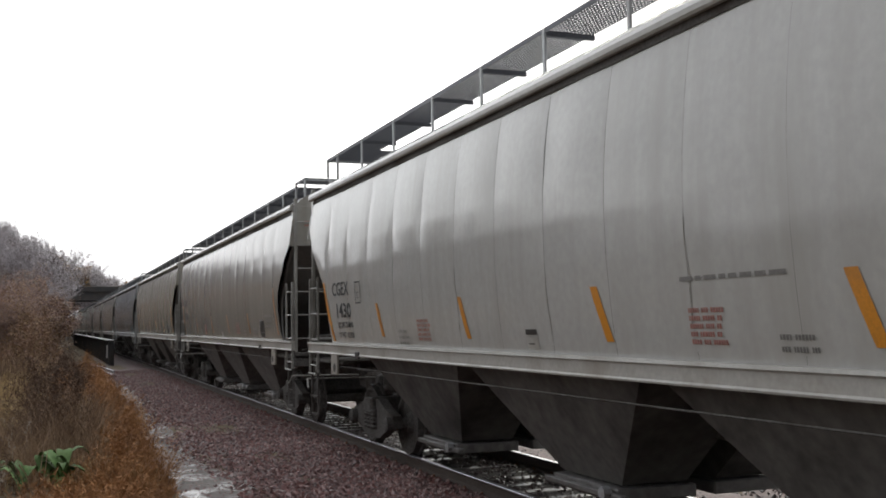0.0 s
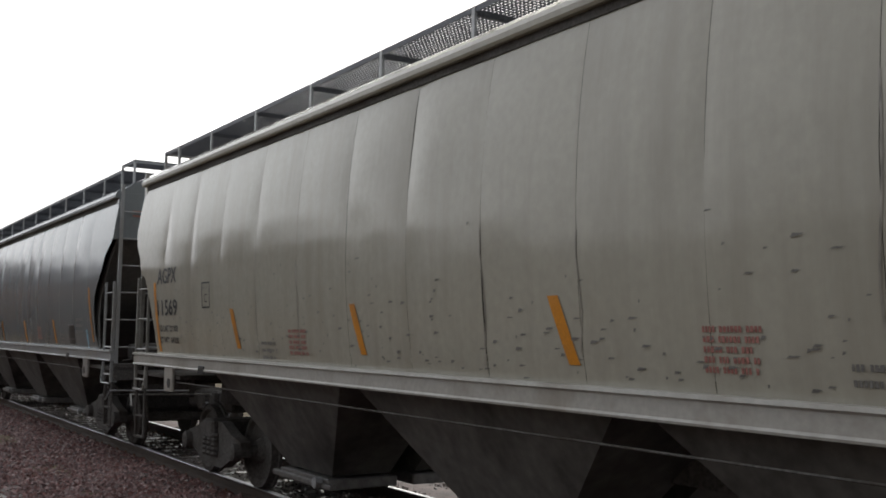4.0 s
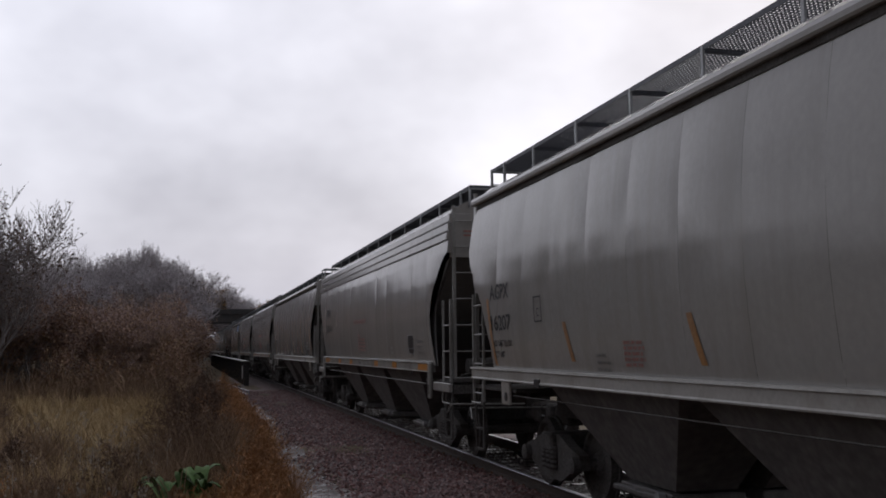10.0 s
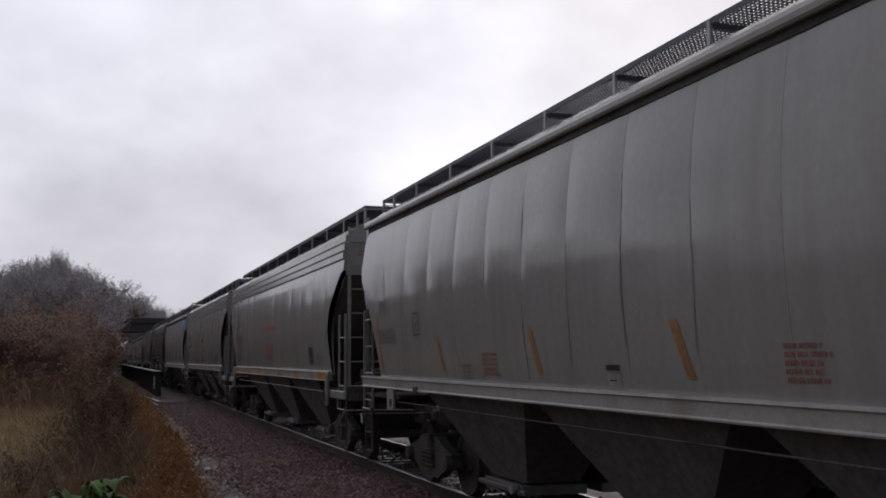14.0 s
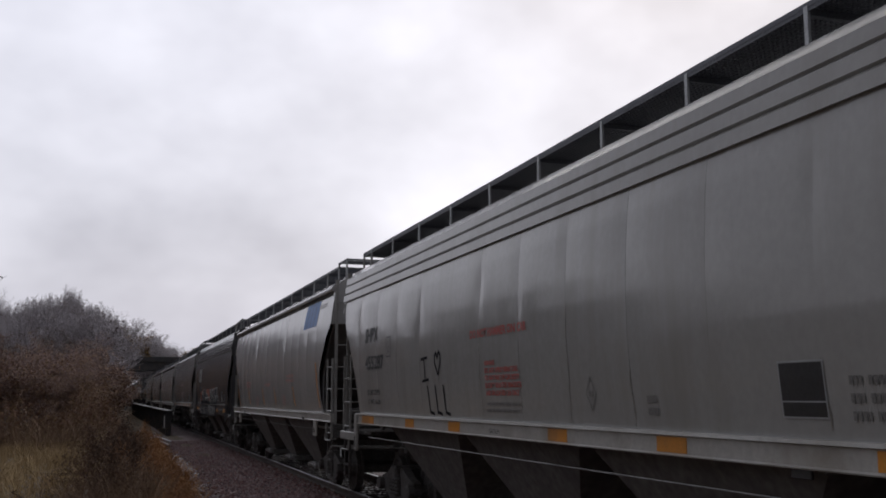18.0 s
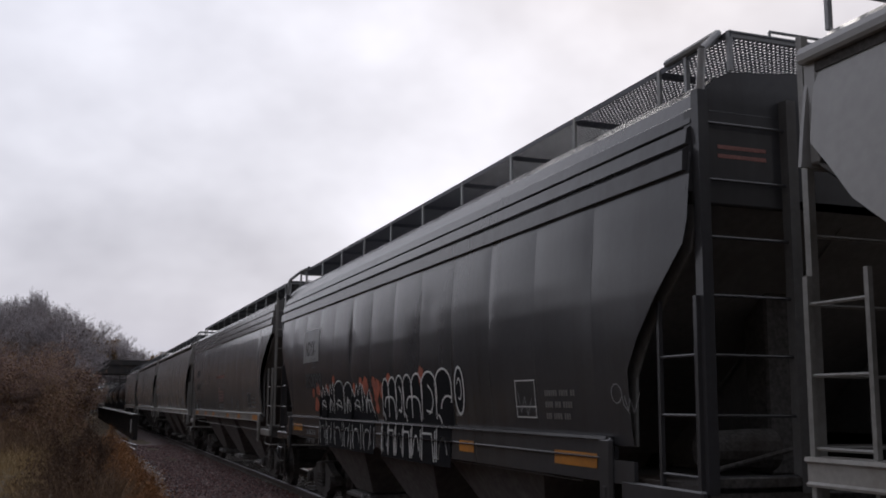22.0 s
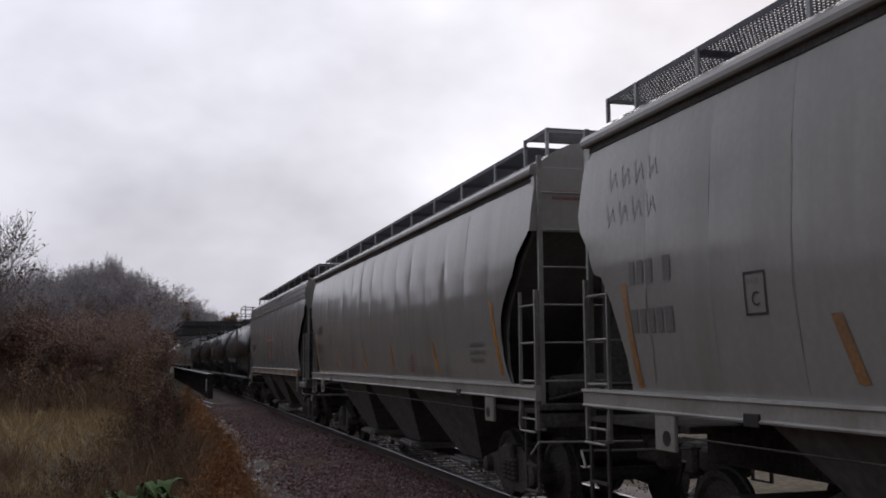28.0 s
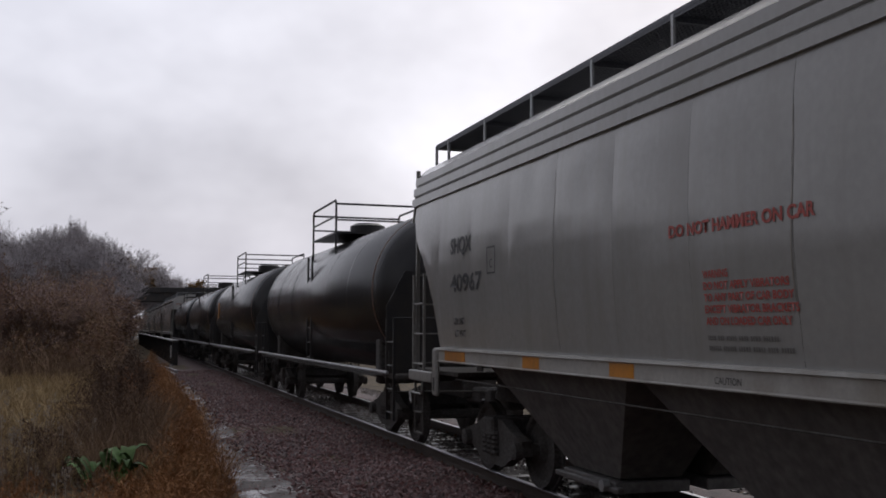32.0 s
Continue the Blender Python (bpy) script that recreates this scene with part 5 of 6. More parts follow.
verts, faces = [], []
ys = spread(((-30, 2, 50), (2, 60, 150)))
for y in ys:
    for i in range(9):
        wob = 0.25 * noise.noise((y * 0.4, i * 0.3, 7))
        x = path_x(y) + (i / 8 - 0.5) * (1.1 + 0.5 * noise.noise((y * 0.5, 3, 1))) + wob
        verts.append((x, y, ground_z(x, y) + (0.014 if 0 < i < 8 else -0.05) + 0.006 * noise.noise((x * 3, y * 3, 9))))
for r in range(len(ys) - 1):
    for c in range(8):
        a = r * 9 + c
        faces.append((a, a + 1, a + 10, a + 9))
tagged(sheet("path", verts, faces, WET, None, "", True), "wet grey dirt path beside the ballast", "path", kind="structure")

# crushed stones, lying one by one
STONES = island_material("crushed_pink_stone", [(0.046, 0.022, 0.021), (0.112, 0.048, 0.043), (0.17, 0.076, 0.068), (0.08, 0.038, 0.036), (0.25, 0.158, 0.15), (0.056, 0.031, 0.032)], 0.5, 0.4)


def stones(count, area, size, seed):
    rng = np.random.default_rng(seed)
    base = np.array([(1, 0, 0), (-1, 0, 0), (0, 1, 0), (0, -1, 0), (0, 0, 1), (0, 0, -1)], float)
    tri = np.array([(0, 2, 4), (2, 1, 4), (1, 3, 4), (3, 0, 4), (2, 0, 5), (1, 2, 5), (3, 1, 5), (0, 3, 5)])
    verts, faces = [], []
    for i in range(count):
        x, y, z = area(rng)
        s = size * rng.uniform(0.5, 1.3)
        q = base * rng.uniform(0.5, 1.0, (6, 1)) + rng.uniform(-0.35, 0.35, (6, 3))
        a = rng.uniform(0, math.tau)
        c, d = math.cos(a), math.sin(a)
        for p in q:
            verts.append((x + s * (c * p[0] - d * p[1]), y + s * (d * p[0] + c * p[1]), z + s * 0.75 * p[2]))
        faces += [tuple(int(k) for k in t + 6 * i) for t in tri]
    return verts, faces


def bed_spot(rng):
    y = 7 + 45 * rng.random() ** 1.9
    lo = path_x(y) + 0.16 + 0.28 * noise.noise((y * 1.1, 5, 4))
    x = lo + (4.86 - lo) * rng.random() ** 0.8
    return x, y, ground_z(x, 0) + 0.02 + 0.05 * max(0.0, min(1.0, (x - 3.5) / 0.5))


def behind_spot(rng):
    y = rng.uniform(-14, 8)
    lo = path_x(y) + 0.3
    x = lo + (4.86 - lo) * rng.random()
    return x, y, ground_z(x, 0) + 0.02 + 0.05 * max(0.0, min(1.0, (x - 3.5) / 0.5))


def far_spot(rng):
    y = 2 + 34 * rng.random() ** 1.5
    x = rng.uniform(4.7, 7.0) if rng.random() < 0.7 else rng.uniform(7.0, 8.6)
    return x, y, ground_z(min(x, 8.1), 0) + (0.036 if x < 7 else 0.03)


tagged(sheet("ballast_stones", *stones(30000, bed_spot, 0.042, 5), STONES), "loose reddish crushed stones wet from rain", "gravel", kind="stuff")


def path_spot(rng):
    y = 6 + 40 * rng.random() ** 1.8
    x = path_x(y) + rng.uniform(-0.5, 0.45)
    return x, y, ground_z(x, y) + 0.014


tagged(sheet("ballast_stones", *stones(7000, behind_spot, 0.045, 12), STONES), "loose reddish crushed stones wet from rain", "gravel", kind="stuff")
tagged(sheet("path_pebbles", *stones(5000, path_spot, 0.02, 9), STONES), "small stones and grit trodden into the wet path", "gravel", kind="stuff")
# stones under and beyond the train, coloured darker for its shade
SHADESTONES = island_material("shade_dark_stone", [(0.035, 0.028, 0.026), (0.07, 0.05, 0.046), (0.11, 0.08, 0.073), (0.05, 0.04, 0.037)], 0.35, 0.5)
tagged(sheet("ballast_stones", *stones(15000, far_spot, 0.040, 6), SHADESTONES), "loose reddish crushed stones between the rails", "gravel", kind="stuff")

# dark strip puts the shade under the train into the wet ballast's colour
SHADEBED = material("shade_dark_ballast", (0.06, 0.05, 0.047), 0.8, 0, 1.0, 26, 0.5, (0.035, 0.03, 0.028), 0.2)
tagged(strip_grid("oily_ballast", [4.55 + 0.235 * k for k in range(11)], spread(((-30, 8, 20), (8, 60, 130), (60, 140, 40))), lambda x, y: -0.172 + 0.016 * noise.noise((x * 2.3, y * 2.3, 1)) + 0.006 * noise.noise((x * 7, y * 7, 5)) - (0.05 if x < 4.6 or x > 6.85 else 0), SHADEBED, "wet ballast between the rails, darkened for the shade under the train"), category="ballast")
WOODTIE = material("wet_tie_wood", (0.045, 0.037, 0.033), 0.3, 0, 0.3, 14, 0.4, (0.028, 0.023, 0.02), 0.3, random=0.3)
track = tagged(new("railway_track"), "wet steel rails on dark timber ties", "railway track", kind="structure")
bm = boxes((-1.3, 1.3, -0.11, 0.11, -0.34, -0.165), bevel=0.012)
tie_mesh = bpy.data.meshes.new("tie")
bm.to_mesh(tie_mesh)
bm.free()
tie_mesh.materials.append(WOODTIE)
rng = random.Random(3)
for i in range(280):
    tie = new("tie", tie_mesh)
    tie.parent = track
    tie.location = (TRACK_X + rng.uniform(-0.04, 0.04), -14 + i * 0.54, rng.uniform(-0.008, 0.004))
    tie.rotation_euler = (0, 0, rng.uniform(-0.015, 0.015))
for side in (-1, 1):
    x = TRACK_X + side * 0.753
    web = [(x - 0.075, -0.165), (x + 0.075, -0.165), (x + 0.075, -0.150), (x + 0.012, -0.125), (x + 0.010, -0.045), (x + 0.036, -0.030), (x + 0.036, -0.008), (x - 0.036, -0.008), (x - 0.036, -0.030), (x - 0.010, -0.045), (x - 0.012, -0.125), (x - 0.075, -0.150)]
    part("rail", prism(web, "y", -80, 420), RAILSIDE, track, "rust-brown steel rail")
    part("rail_head", prism([(x - 0.036, -0.009), (x + 0.036, -0.009), (x + 0.030, 0.0), (x - 0.030, 0.0)], "y", -80, 420), STEEL, track, "bright worn rail head")
clip = boxes((-0.13, 0.13, -0.09, 0.09, -0.168, -0.155), (-0.10, -0.075, -0.05, -0.02, -0.155, -0.125), (0.075, 0.10, 0.02, 0.05, -0.155, -0.125))
clip_mesh = bpy.data.meshes.new("tie_plate")
clip.to_mesh(clip_mesh)
clip.free()
clip_mesh.materials.append(RUST)
for i in range(0, 110):
    for side in (-1, 1):
        p = new("tie_plate", clip_mesh)
        p.parent = track
        p.location = (TRACK_X + side * 0.753, -14 + i * 0.54, 0)

# plate-girder bridge on the line, and the loose timbers beside its near end
GIRDER = material("dark_girder_paint", (0.022, 0.022, 0.024), 0.5, 0, 0.2, 12, 0.3, (0.05, 0.04, 0.035))
bridge = tagged(new("girder_bridge"), "dark plate-girder railway bridge with riveted stiffeners", "bridge", kind="structure")
for side in (-1, 1):
    x = TRACK_X + side * 2.42
    part("girder_web", boxes((x - 0.03, x + 0.03, 60, 146, -1.2, 1.18)), GIRDER, bridge)
    part("girder_flange", boxes((x - 0.2, x + 0.2, 59.9, 146, 1.18, 1.24)), GATE, bridge, "wet pale top flange")
    for i in range(34):
        y = 60.1 + i * 2.6
        part("stiffener", boxes((x - 0.15, x + 0.15, y - 0.03, y + 0.03, -1.2, 1.18)), GIRDER, bridge)
part("abutment", boxes((2.0, 9.5, 58.5, 60.0, -3.0, -0.42), bevel=0.05), MUD, bridge, "grey concrete bridge seat")
part("end_marker", boxes((3.05, 3.09, 59.6, 59.85, 0.25, 0.95)), WHITE, bridge, "white clearance marker board")
for i, (x, y, a, l) in enumerate(((1.3, 50.5, 8, 2.6), (1.6, 53, -6, 2.6), (1.5, 55.6, 4, 2.6), (2.0, 47.5, 75, 2.4), (1.4, 58.5, -3, 2.6))):
    t = tagged(part("timber_tie", boxes((-l / 2, l / 2, -0.12, 0.12, -0.09, 0.09), bevel=0.015), WOODTIE), "discarded dark timber tie lying in the weeds", "timber", "discarded ties")
    t.matrix_basis = pose(x, y, ground_z(x, y) + 0.10, 0, 0, a)
spare = tagged(part("spare_rail", prism([(-0.07, 0), (0.07, 0), (0.012, 0.03), (0.012, 0.12), (0.036, 0.13), (0.036, 0.165), (-0.036, 0.165), (-0.036, 0.13), (-0.012, 0.12), (-0.012, 0.03)], "y", -8, 8), STEEL), "loose worn rail lying on old ties", "rail")
spare.matrix_basis = pose(2.2, 53.5, ground_z(2.2, 53) + 0.2, 0, 0, 3)

CONCRETE = material("stained_concrete", (0.34, 0.33, 0.31), 0.85, 0, 0.4, 6, 0.2, (0.2, 0.19, 0.18))
over = tagged(new("road_overpass"), "dark steel road overpass on pale concrete abutments", "bridge", kind="structure")
part("deck_girder", boxes((-3, 22, 184, 194, 6.7, 8.3), bevel=0.05), GIRDER, over)
part("parapet", boxes((-3, 22, 183.6, 184.0, 8.2, 9.1), bevel=0.03), GIRDER, over)
part("abutment", boxes((-6, 3.0, 183, 195, -0.5, 6.69), bevel=0.05), CONCRETE, over, "pale concrete abutment")
part("abutment", boxes((9.5, 24, 183, 195, -0.5, 6.69), bevel=0.05), CONCRETE, over)
part("wing_wall", prism([(2.1, 6.4), (3.0, 6.4), (4.0, 4.6), (3.3, 4.4)], "y", 178, 183), WHITE, over, "pale sloping wing wall")

# ---- trees, brush and weeds ----
BARK = material("grey_brown_bark", (0.19, 0.172, 0.168), 0.95, 0, 0.5, 25, 0.3)
TWIG = material("brown_twigs", (0.19, 0.168, 0.165), 0.95, 0, 0, 25, 0.3)
# twigs paled so that the mist over far trees lies in their colour
HAZETWIG = material("haze_paled_twigs", (0.35, 0.325, 0.335), 0.95, 0, 0, 25, 0.3)
REDTWIG = material("reddish_twigs", (0.27, 0.205, 0.20), 0.95, 0, 0, 25, 0.3)
LEAF_RUST = island_material("rusty_leaves", [(0.18, 0.112, 0.085), (0.28, 0.165, 0.10), (0.15, 0.105, 0.09), (0.30, 0.215, 0.115), (0.21, 0.122, 0.085), (0.12, 0.085, 0.075)], 0.8, 0.2)
LEAF_DARK = island_material("dark_dry_leaves", [(0.085, 0.06, 0.05), (0.12, 0.08, 0.06), (0.075, 0.06, 0.055)], 0.8, 0.2)
LEAF_GOLD = island_material("golden_leaves", [(0.22, 0.12, 0.03), (0.30, 0.17, 0.04), (0.16, 0.10, 0.03)], 0.8, 0.2)


def tree_data(seed, height, spread_out, levels, leafy, leaf_size, stems, thin):
    rng = random.Random(seed)
    trunk, twig, leaves = ([], []), ([], []), ([], [])

    def seg(a, b, r0, r1, store):
        v, f = store
        d = (b - a).normalized()
        s = d.orthogonal().normalized()
        u = d.cross(s)
        n = 5 if r0 > 0.03 else 3
        r0, r1 = max(r0, thin), max(r1, thin)
        k = len(v)
        for p, r in ((a, r0), (b, r1)):
            for i in range(n):
                q = p + (s * math.cos(i * math.tau / n) + u * math.sin(i * math.tau / n)) * r
                v.append(tuple(q))
        for i in range(n):
            j = (i + 1) % n
            f.append((k + i, k + j, k + n + j, k + n + i))

    def grow(p, d, length, r, level):
        steps = 4 if level == 0 else 3
        for i in range(steps):
            d = (d + Vector((rng.uniform(-1, 1), rng.uniform(-1, 1), rng.uniform(-0.3, 0.8))) * 0.16).normalized()
            q = p + d * (length / steps)
            r1 = r * (0.84 if level < levels else 0.7)
            seg(p, q, r, r1, trunk if level < 2 else twig)
            if level < levels and (i > 0 or level > 0):
                for _ in range(rng.choice((1, 2, 2)) if level < 2 else rng.choice((1, 2, 2, 3))):
                    side = Vector((rng.uniform(-1, 1), rng.uniform(-1, 1), rng.uniform(-0.1, 0.7))).normalized()
                    nd = (d * (0.9 if spread_out < 0.5 else 0.5) + side * spread_out * 1.4).normalized()
                    grow(q, nd, length * rng.uniform(0.5, 0.72), r1 * 0.6, level + 1)
            if level >= levels - 1 and rng.random() < leafy:
                for _ in range(3):
                    c = q + Vector((rng.uniform(-1, 1), rng.uniform(-1, 1), rng.uniform(-1, 1))) * leaf_size * 2.2
                    a1 = Vector((rng.uniform(-1, 1), rng.uniform(-1, 1), rng.uniform(-1, 1))).normalized() * leaf_size
                    a2 = a1.orthogonal().normalized() * leaf_size * 0.55
                    k = len(leaves[0])
                    leaves[0].extend([tuple(c - a1), tuple(c + a2), tuple(c + a1), tuple(c - a2)])
                    leaves[1].append((k, k + 1, k + 2, k + 3))
            p, r = q, r1
    for k in range(stems):
        a = rng.uniform(0, math.tau)
        lean = 0.0 if stems == 1 else rng.uniform(0.15, 0.6)
        grow(Vector((math.cos(a) * 0.012 * stems, math.sin(a) * 0.012 * stems, -0.1)), Vector((math.cos(a) * lean, math.sin(a) * lean, 1)).normalized(), height * rng.uniform(0.5, 0.62), height * 0.012 + 0.012, 0)
    return trunk, twig, leaves


def tree(name, seed, height, spread_out, levels, leafy, leaf_size, leaf_mat, label, stems=1, twig_mat=None, cat="tree", thin=0.006):
    top = tagged(new(name), label, cat, "trees and brush beside the line")
    trunk, twig, leaves = tree_data(seed, height, spread_out, levels, leafy, leaf_size, stems, thin)
    sheet("trunk", *trunk, BARK, top)
    sheet("branchwork", *twig, twig_mat or TWIG, top)
    if leaves[0]:
        sheet("crown", *leaves, leaf_mat, top)
    return top


rng = random.Random(11)
kinds = [
    tree("bare_tree", 1, 7.2, 0.46, 4, 0.10, 0.075, LEAF_DARK, "bare many-stemmed tree with a few dark hanging leaves", 5, thin=0.009),
    tree("bare_tree", 2, 9.0, 0.5, 5, 0.02, 0.08, LEAF_DARK, "tall bare grey-brown tree", twig_mat=HAZETWIG, thin=0.011),
    tree("bare_tree", 3, 8.0, 0.58, 5, 0.02, 0.07, LEAF_DARK, "bare spreading grey-brown tree", twig_mat=HAZETWIG, thin=0.011),
    tree("thicket_bush", 4, 4.2, 0.6, 4, 0.30, 0.055, LEAF_RUST, "dense reddish-brown leafless bush", 4, REDTWIG, "bush", 0.006),
    tree("thicket_bush", 5, 3.6, 0.7, 4, 0.36, 0.055, LEAF_RUST, "low tangled reddish bush with dry leaves", 4, REDTWIG, "bush", 0.006),
    tree("golden_tree", 6, 8.5, 0.55, 4, 0.8, 0.14, LEAF_GOLD, "tree with thin golden autumn leaves", thin=0.012),
]


def tree_top(k):
    return max(v.co.z for ch in kinds[k].children for v in ch.data.vertices)


TOPS = [tree_top(k) for k in range(len(kinds))]
REACH = [max(math.hypot(v.co.x, v.co.y) for ch in kinds[k].children for v in ch.data.vertices) for k in range(len(kinds))]


def plant_at(k, x, y, top):
    """A copy of one kind that reaches the height top; the sight line to the overpass stays clear."""
    if 40 < y < 184 and x < 10:
        x = min(x, y * 0.016 - 0.85 * REACH[k] * top / TOPS[k])
    z = ground_z(x, y) - 0.05
    t = copy_thing(kinds[k], pose(x, y, z, 0, 0, rng.uniform(0, 360)))
    s = (top - z) / TOPS[k]
    t.scale = (s, s, s)
    return t


def skyline(x, y):
    """Height of the tree tops over the line's left bank."""
    a = math.degrees(math.atan2(x, y))
    e = 5.0 if a < -0.5 else (5.0 - (a + 0.5) * 0.53 if a < 1.2 else 4.1 - (a - 1.2) * 0.5)
    e += 0.55 * noise.noise((a * 0.9, 3.1, 0)) + 0.35 * noise.noise((a * 2.6, 8.2, 0))
    return 1.92 + math.tan(math.radians(e)) * math.hypot(x, y)


for k, (x, y) in enumerate(((-7.9, 42), (-7.5, 90), (-3.0, 98), (-4.2, 50), (-6.8, 47), (13.5, 212))):
    kinds[k].matrix_basis = pose(x, y, ground_z(x, y) - 0.05, 0, 0, 40 * k)
kinds[0].scale = [9.4 / TOPS[0]] * 3
kinds[3].scale = [4.6 / TOPS[3]] * 3
kinds[4].scale = [4.4 / TOPS[4]] * 3
kinds[5].scale = [13.0 / TOPS[5]] * 3
for i in range(40):
    y = 46 + 100 * (i / 40) ** 1.1
    x = -1.2 - rng.uniform(0, 8) - max(0, (60 - y) * 0.12) + min(2.2, (y - 46) * 0.03)
    plant_at(rng.choice((3, 4, 3)), x, y, min(skyline(x, y) * rng.uniform(0.5, 1.0), rng.uniform(4.4, 6.6)))
for i in range(26):
    y = 92 + 84 * (i / 26)
    x = 2.3 - rng.uniform(0, 5) - max(0, 2 - (y - 92) * 0.05)
    plant_at(rng.choice((1, 2, 1)), x, y, skyline(x, y) * rng.uniform(0.75, 1.02))
for i in range(46):
    y = 62 + 110 * (i / 46)
    x = -1.0 - rng.uniform(0, 18) + min(2.0, (y - 62) * 0.02)
    plant_at(rng.choice((0, 1, 2, 1)), x, y, skyline(x, y) * rng.uniform(0.72, 1.0))
for i in range(16):
    y = 80 + 70 * rng.random()
    x = -1.5 - 11 * rng.random() + min(2.5, (y - 80) * 0.05)
    t = plant_at(rng.choice((1, 2)), x, y, skyline(x, y) * rng.uniform(1.0, 1.13))
    t.scale = (0.5 * t.scale[0], 0.5 * t.scale[1], t.scale[2])
for i in range(18):
    a = -0.9 + 1.9 * i / 17
    y = 105 + 70 * rng.random()
    k = rng.choice((1, 2))
    top = 1.92 + math.tan(radians(5.2 - 0.7 * (a + 0.9) + rng.uniform(-0.55, 0.15))) * y
    s = top / TOPS[k]
    t = copy_thing(kinds[k], pose(y * math.tan(radians(a)) - 0.2 * REACH[k] * s, y, ground_z(0, y) - 0.05, 0, 0, rng.uniform(0, 360)))
    t.scale = (0.42 * s, 0.42 * s, s)
plant_at(0, -10.4, 44, 8.9)
plant_at(0, -7.6, 46, 6.4)
for i in range(10):
    x, y = -9.5 - rng.uniform(0, 12), 36 + i * 4
    plant_at(rng.choice((0, 2)), x, y, 7.4 * rng.uniform(0.85, 1.1))
for i in range(34):
    a, y = -3.0 + 10.0 * i / 33, 200 + rng.uniform(0, 25)
    e = 4.5 if a < 0.5 else max(2.5, 4.4 - 0.62 * (a - 0.5))
    plant_at(rng.choice((1, 2, 1, 2, 5)), y * math.tan(radians(a)), y, 1.92 + math.tan(radians(e + rng.uniform(-0.35, 0.1))) * y)
for i in range(40):
    plant_at(rng.choice((0, 1, 2, 3, 3)), -15 - rng.uniform(0, 16), -60 + i * 2.8, rng.uniform(5, 8.5))
for i in range(26):
    plant_at(rng.choice((0, 1, 2, 4)), 24 + rng.uniform(0, 20), -20 + i * 7, rng.uniform(4, 7))

STRAW = island_material("straw_grass", [(0.17, 0.115, 0.07), (0.30, 0.21, 0.11), (0.43, 0.32, 0.17), (0.52, 0.41, 0.24)], 0.85, 0.2, 0.6, 0.45)
ORANGEGRASS = island_material("orange_dry_weeds", [(0.12, 0.062, 0.036), (0.22, 0.108, 0.05), (0.33, 0.165, 0.07), (0.42, 0.24, 0.115)], 0.85, 0.2, 0.5, 1.3)
BROWNWEED = island_material("brown_dry_weeds", [(0.08, 0.058, 0.045), (0.16, 0.105, 0.07), (0.26, 0.18, 0.115), (0.36, 0.26, 0.18)], 0.85, 0.2, 0.5, 0.9)
DARKWEED = island_material("withered_dark_weeds", [(0.045, 0.03, 0.026), (0.075, 0.048, 0.036), (0.11, 0.07, 0.048), (0.16, 0.10, 0.065)], 0.85, 0.2, 0.4, 1.1)
SEED = island_material("pale_seed_heads", [(0.28, 0.24, 0.20), (0.40, 0.36, 0.31)], 0.9, 0.1)


def tufts(count, each, spot, height, width, seed, lean):
    """Tufts of bent blades that fan out from a common root."""
    rng = random.Random(seed)
    verts, faces = [], []
    for _ in range(count):
        x0, y0, h0 = spot(rng)
        size = rng.uniform(0.6, 1.3)
        bias = rng.uniform(0, math.tau)
        for _ in range(each):
            b = rng.uniform(0, math.tau)
            root = rng.uniform(0, 0.09) * size
            x, y = x0 + math.sin(b) * root, y0 + math.cos(b) * root
            h = h0 * height * size * rng.uniform(0.45, 1.1)
            w = width * rng.uniform(0.6, 1.4)
            z = ground_z(x, y) - 0.02
            turn = b + rng.uniform(0.5, 2.6)
            dx, dy = math.cos(turn) * w, math.sin(turn) * w
            l = lean * h * rng.uniform(0.15, 1)
            lx, ly = math.sin(b) * l + 0.25 * h * math.sin(bias) * 0.4, math.cos(b) * l + 0.25 * h * math.cos(bias) * 0.4
            k = len(verts)
            for f, g in ((0, 1), (0.4, 0.9), (0.75, 0.6), (1, 0.15)):
                cx, cy = x + lx * f * f, y + ly * f * f
                cz = z + h * (f - 0.22 * lean * f ** 3)
                verts += [(cx - dx * g, cy - dy * g, cz), (cx + dx * g, cy + dy * g, cz)]
            faces += [(k, k + 1, k + 3, k + 2), (k + 2, k + 3, k + 5, k + 4), (k + 4, k + 5, k + 7, k + 6)]
    return verts, faces


def straw_spot(r):
    y = 13.5 + 45 * r.random() ** 1.15
    x = path_x(y) - 0.8 - r.random() ** 1.2 * (6 + y * 0.25)
    return x, y, 0.75 + 0.7 * noise.noise((x * 0.45, y * 0.3, 2))


CLUMPS = ((0.85, 13.4, 0.75), (1.15, 15.6, 0.85), (1.2, 18, 0.9), (1.3, 21, 0.95), (0.75, 11.2, 0.55), (1.35, 24.5, 0.95), (1.35, 29, 0.9), (1.2, 34, 0.9), (0.4, 23, 0.95), (0.1, 10.6, 0.5))


def clump_spot(r):
    c = r.choice(CLUMPS)
    x, y = min(1.5 + 0.012 * max(0, c[1] - 12), r.gauss(c[0], 0.34)), r.gauss(c[1], 0.85)
    return x, y, c[2] * max(0.4, 1 - ((x - c[0]) / 1.1) ** 2)


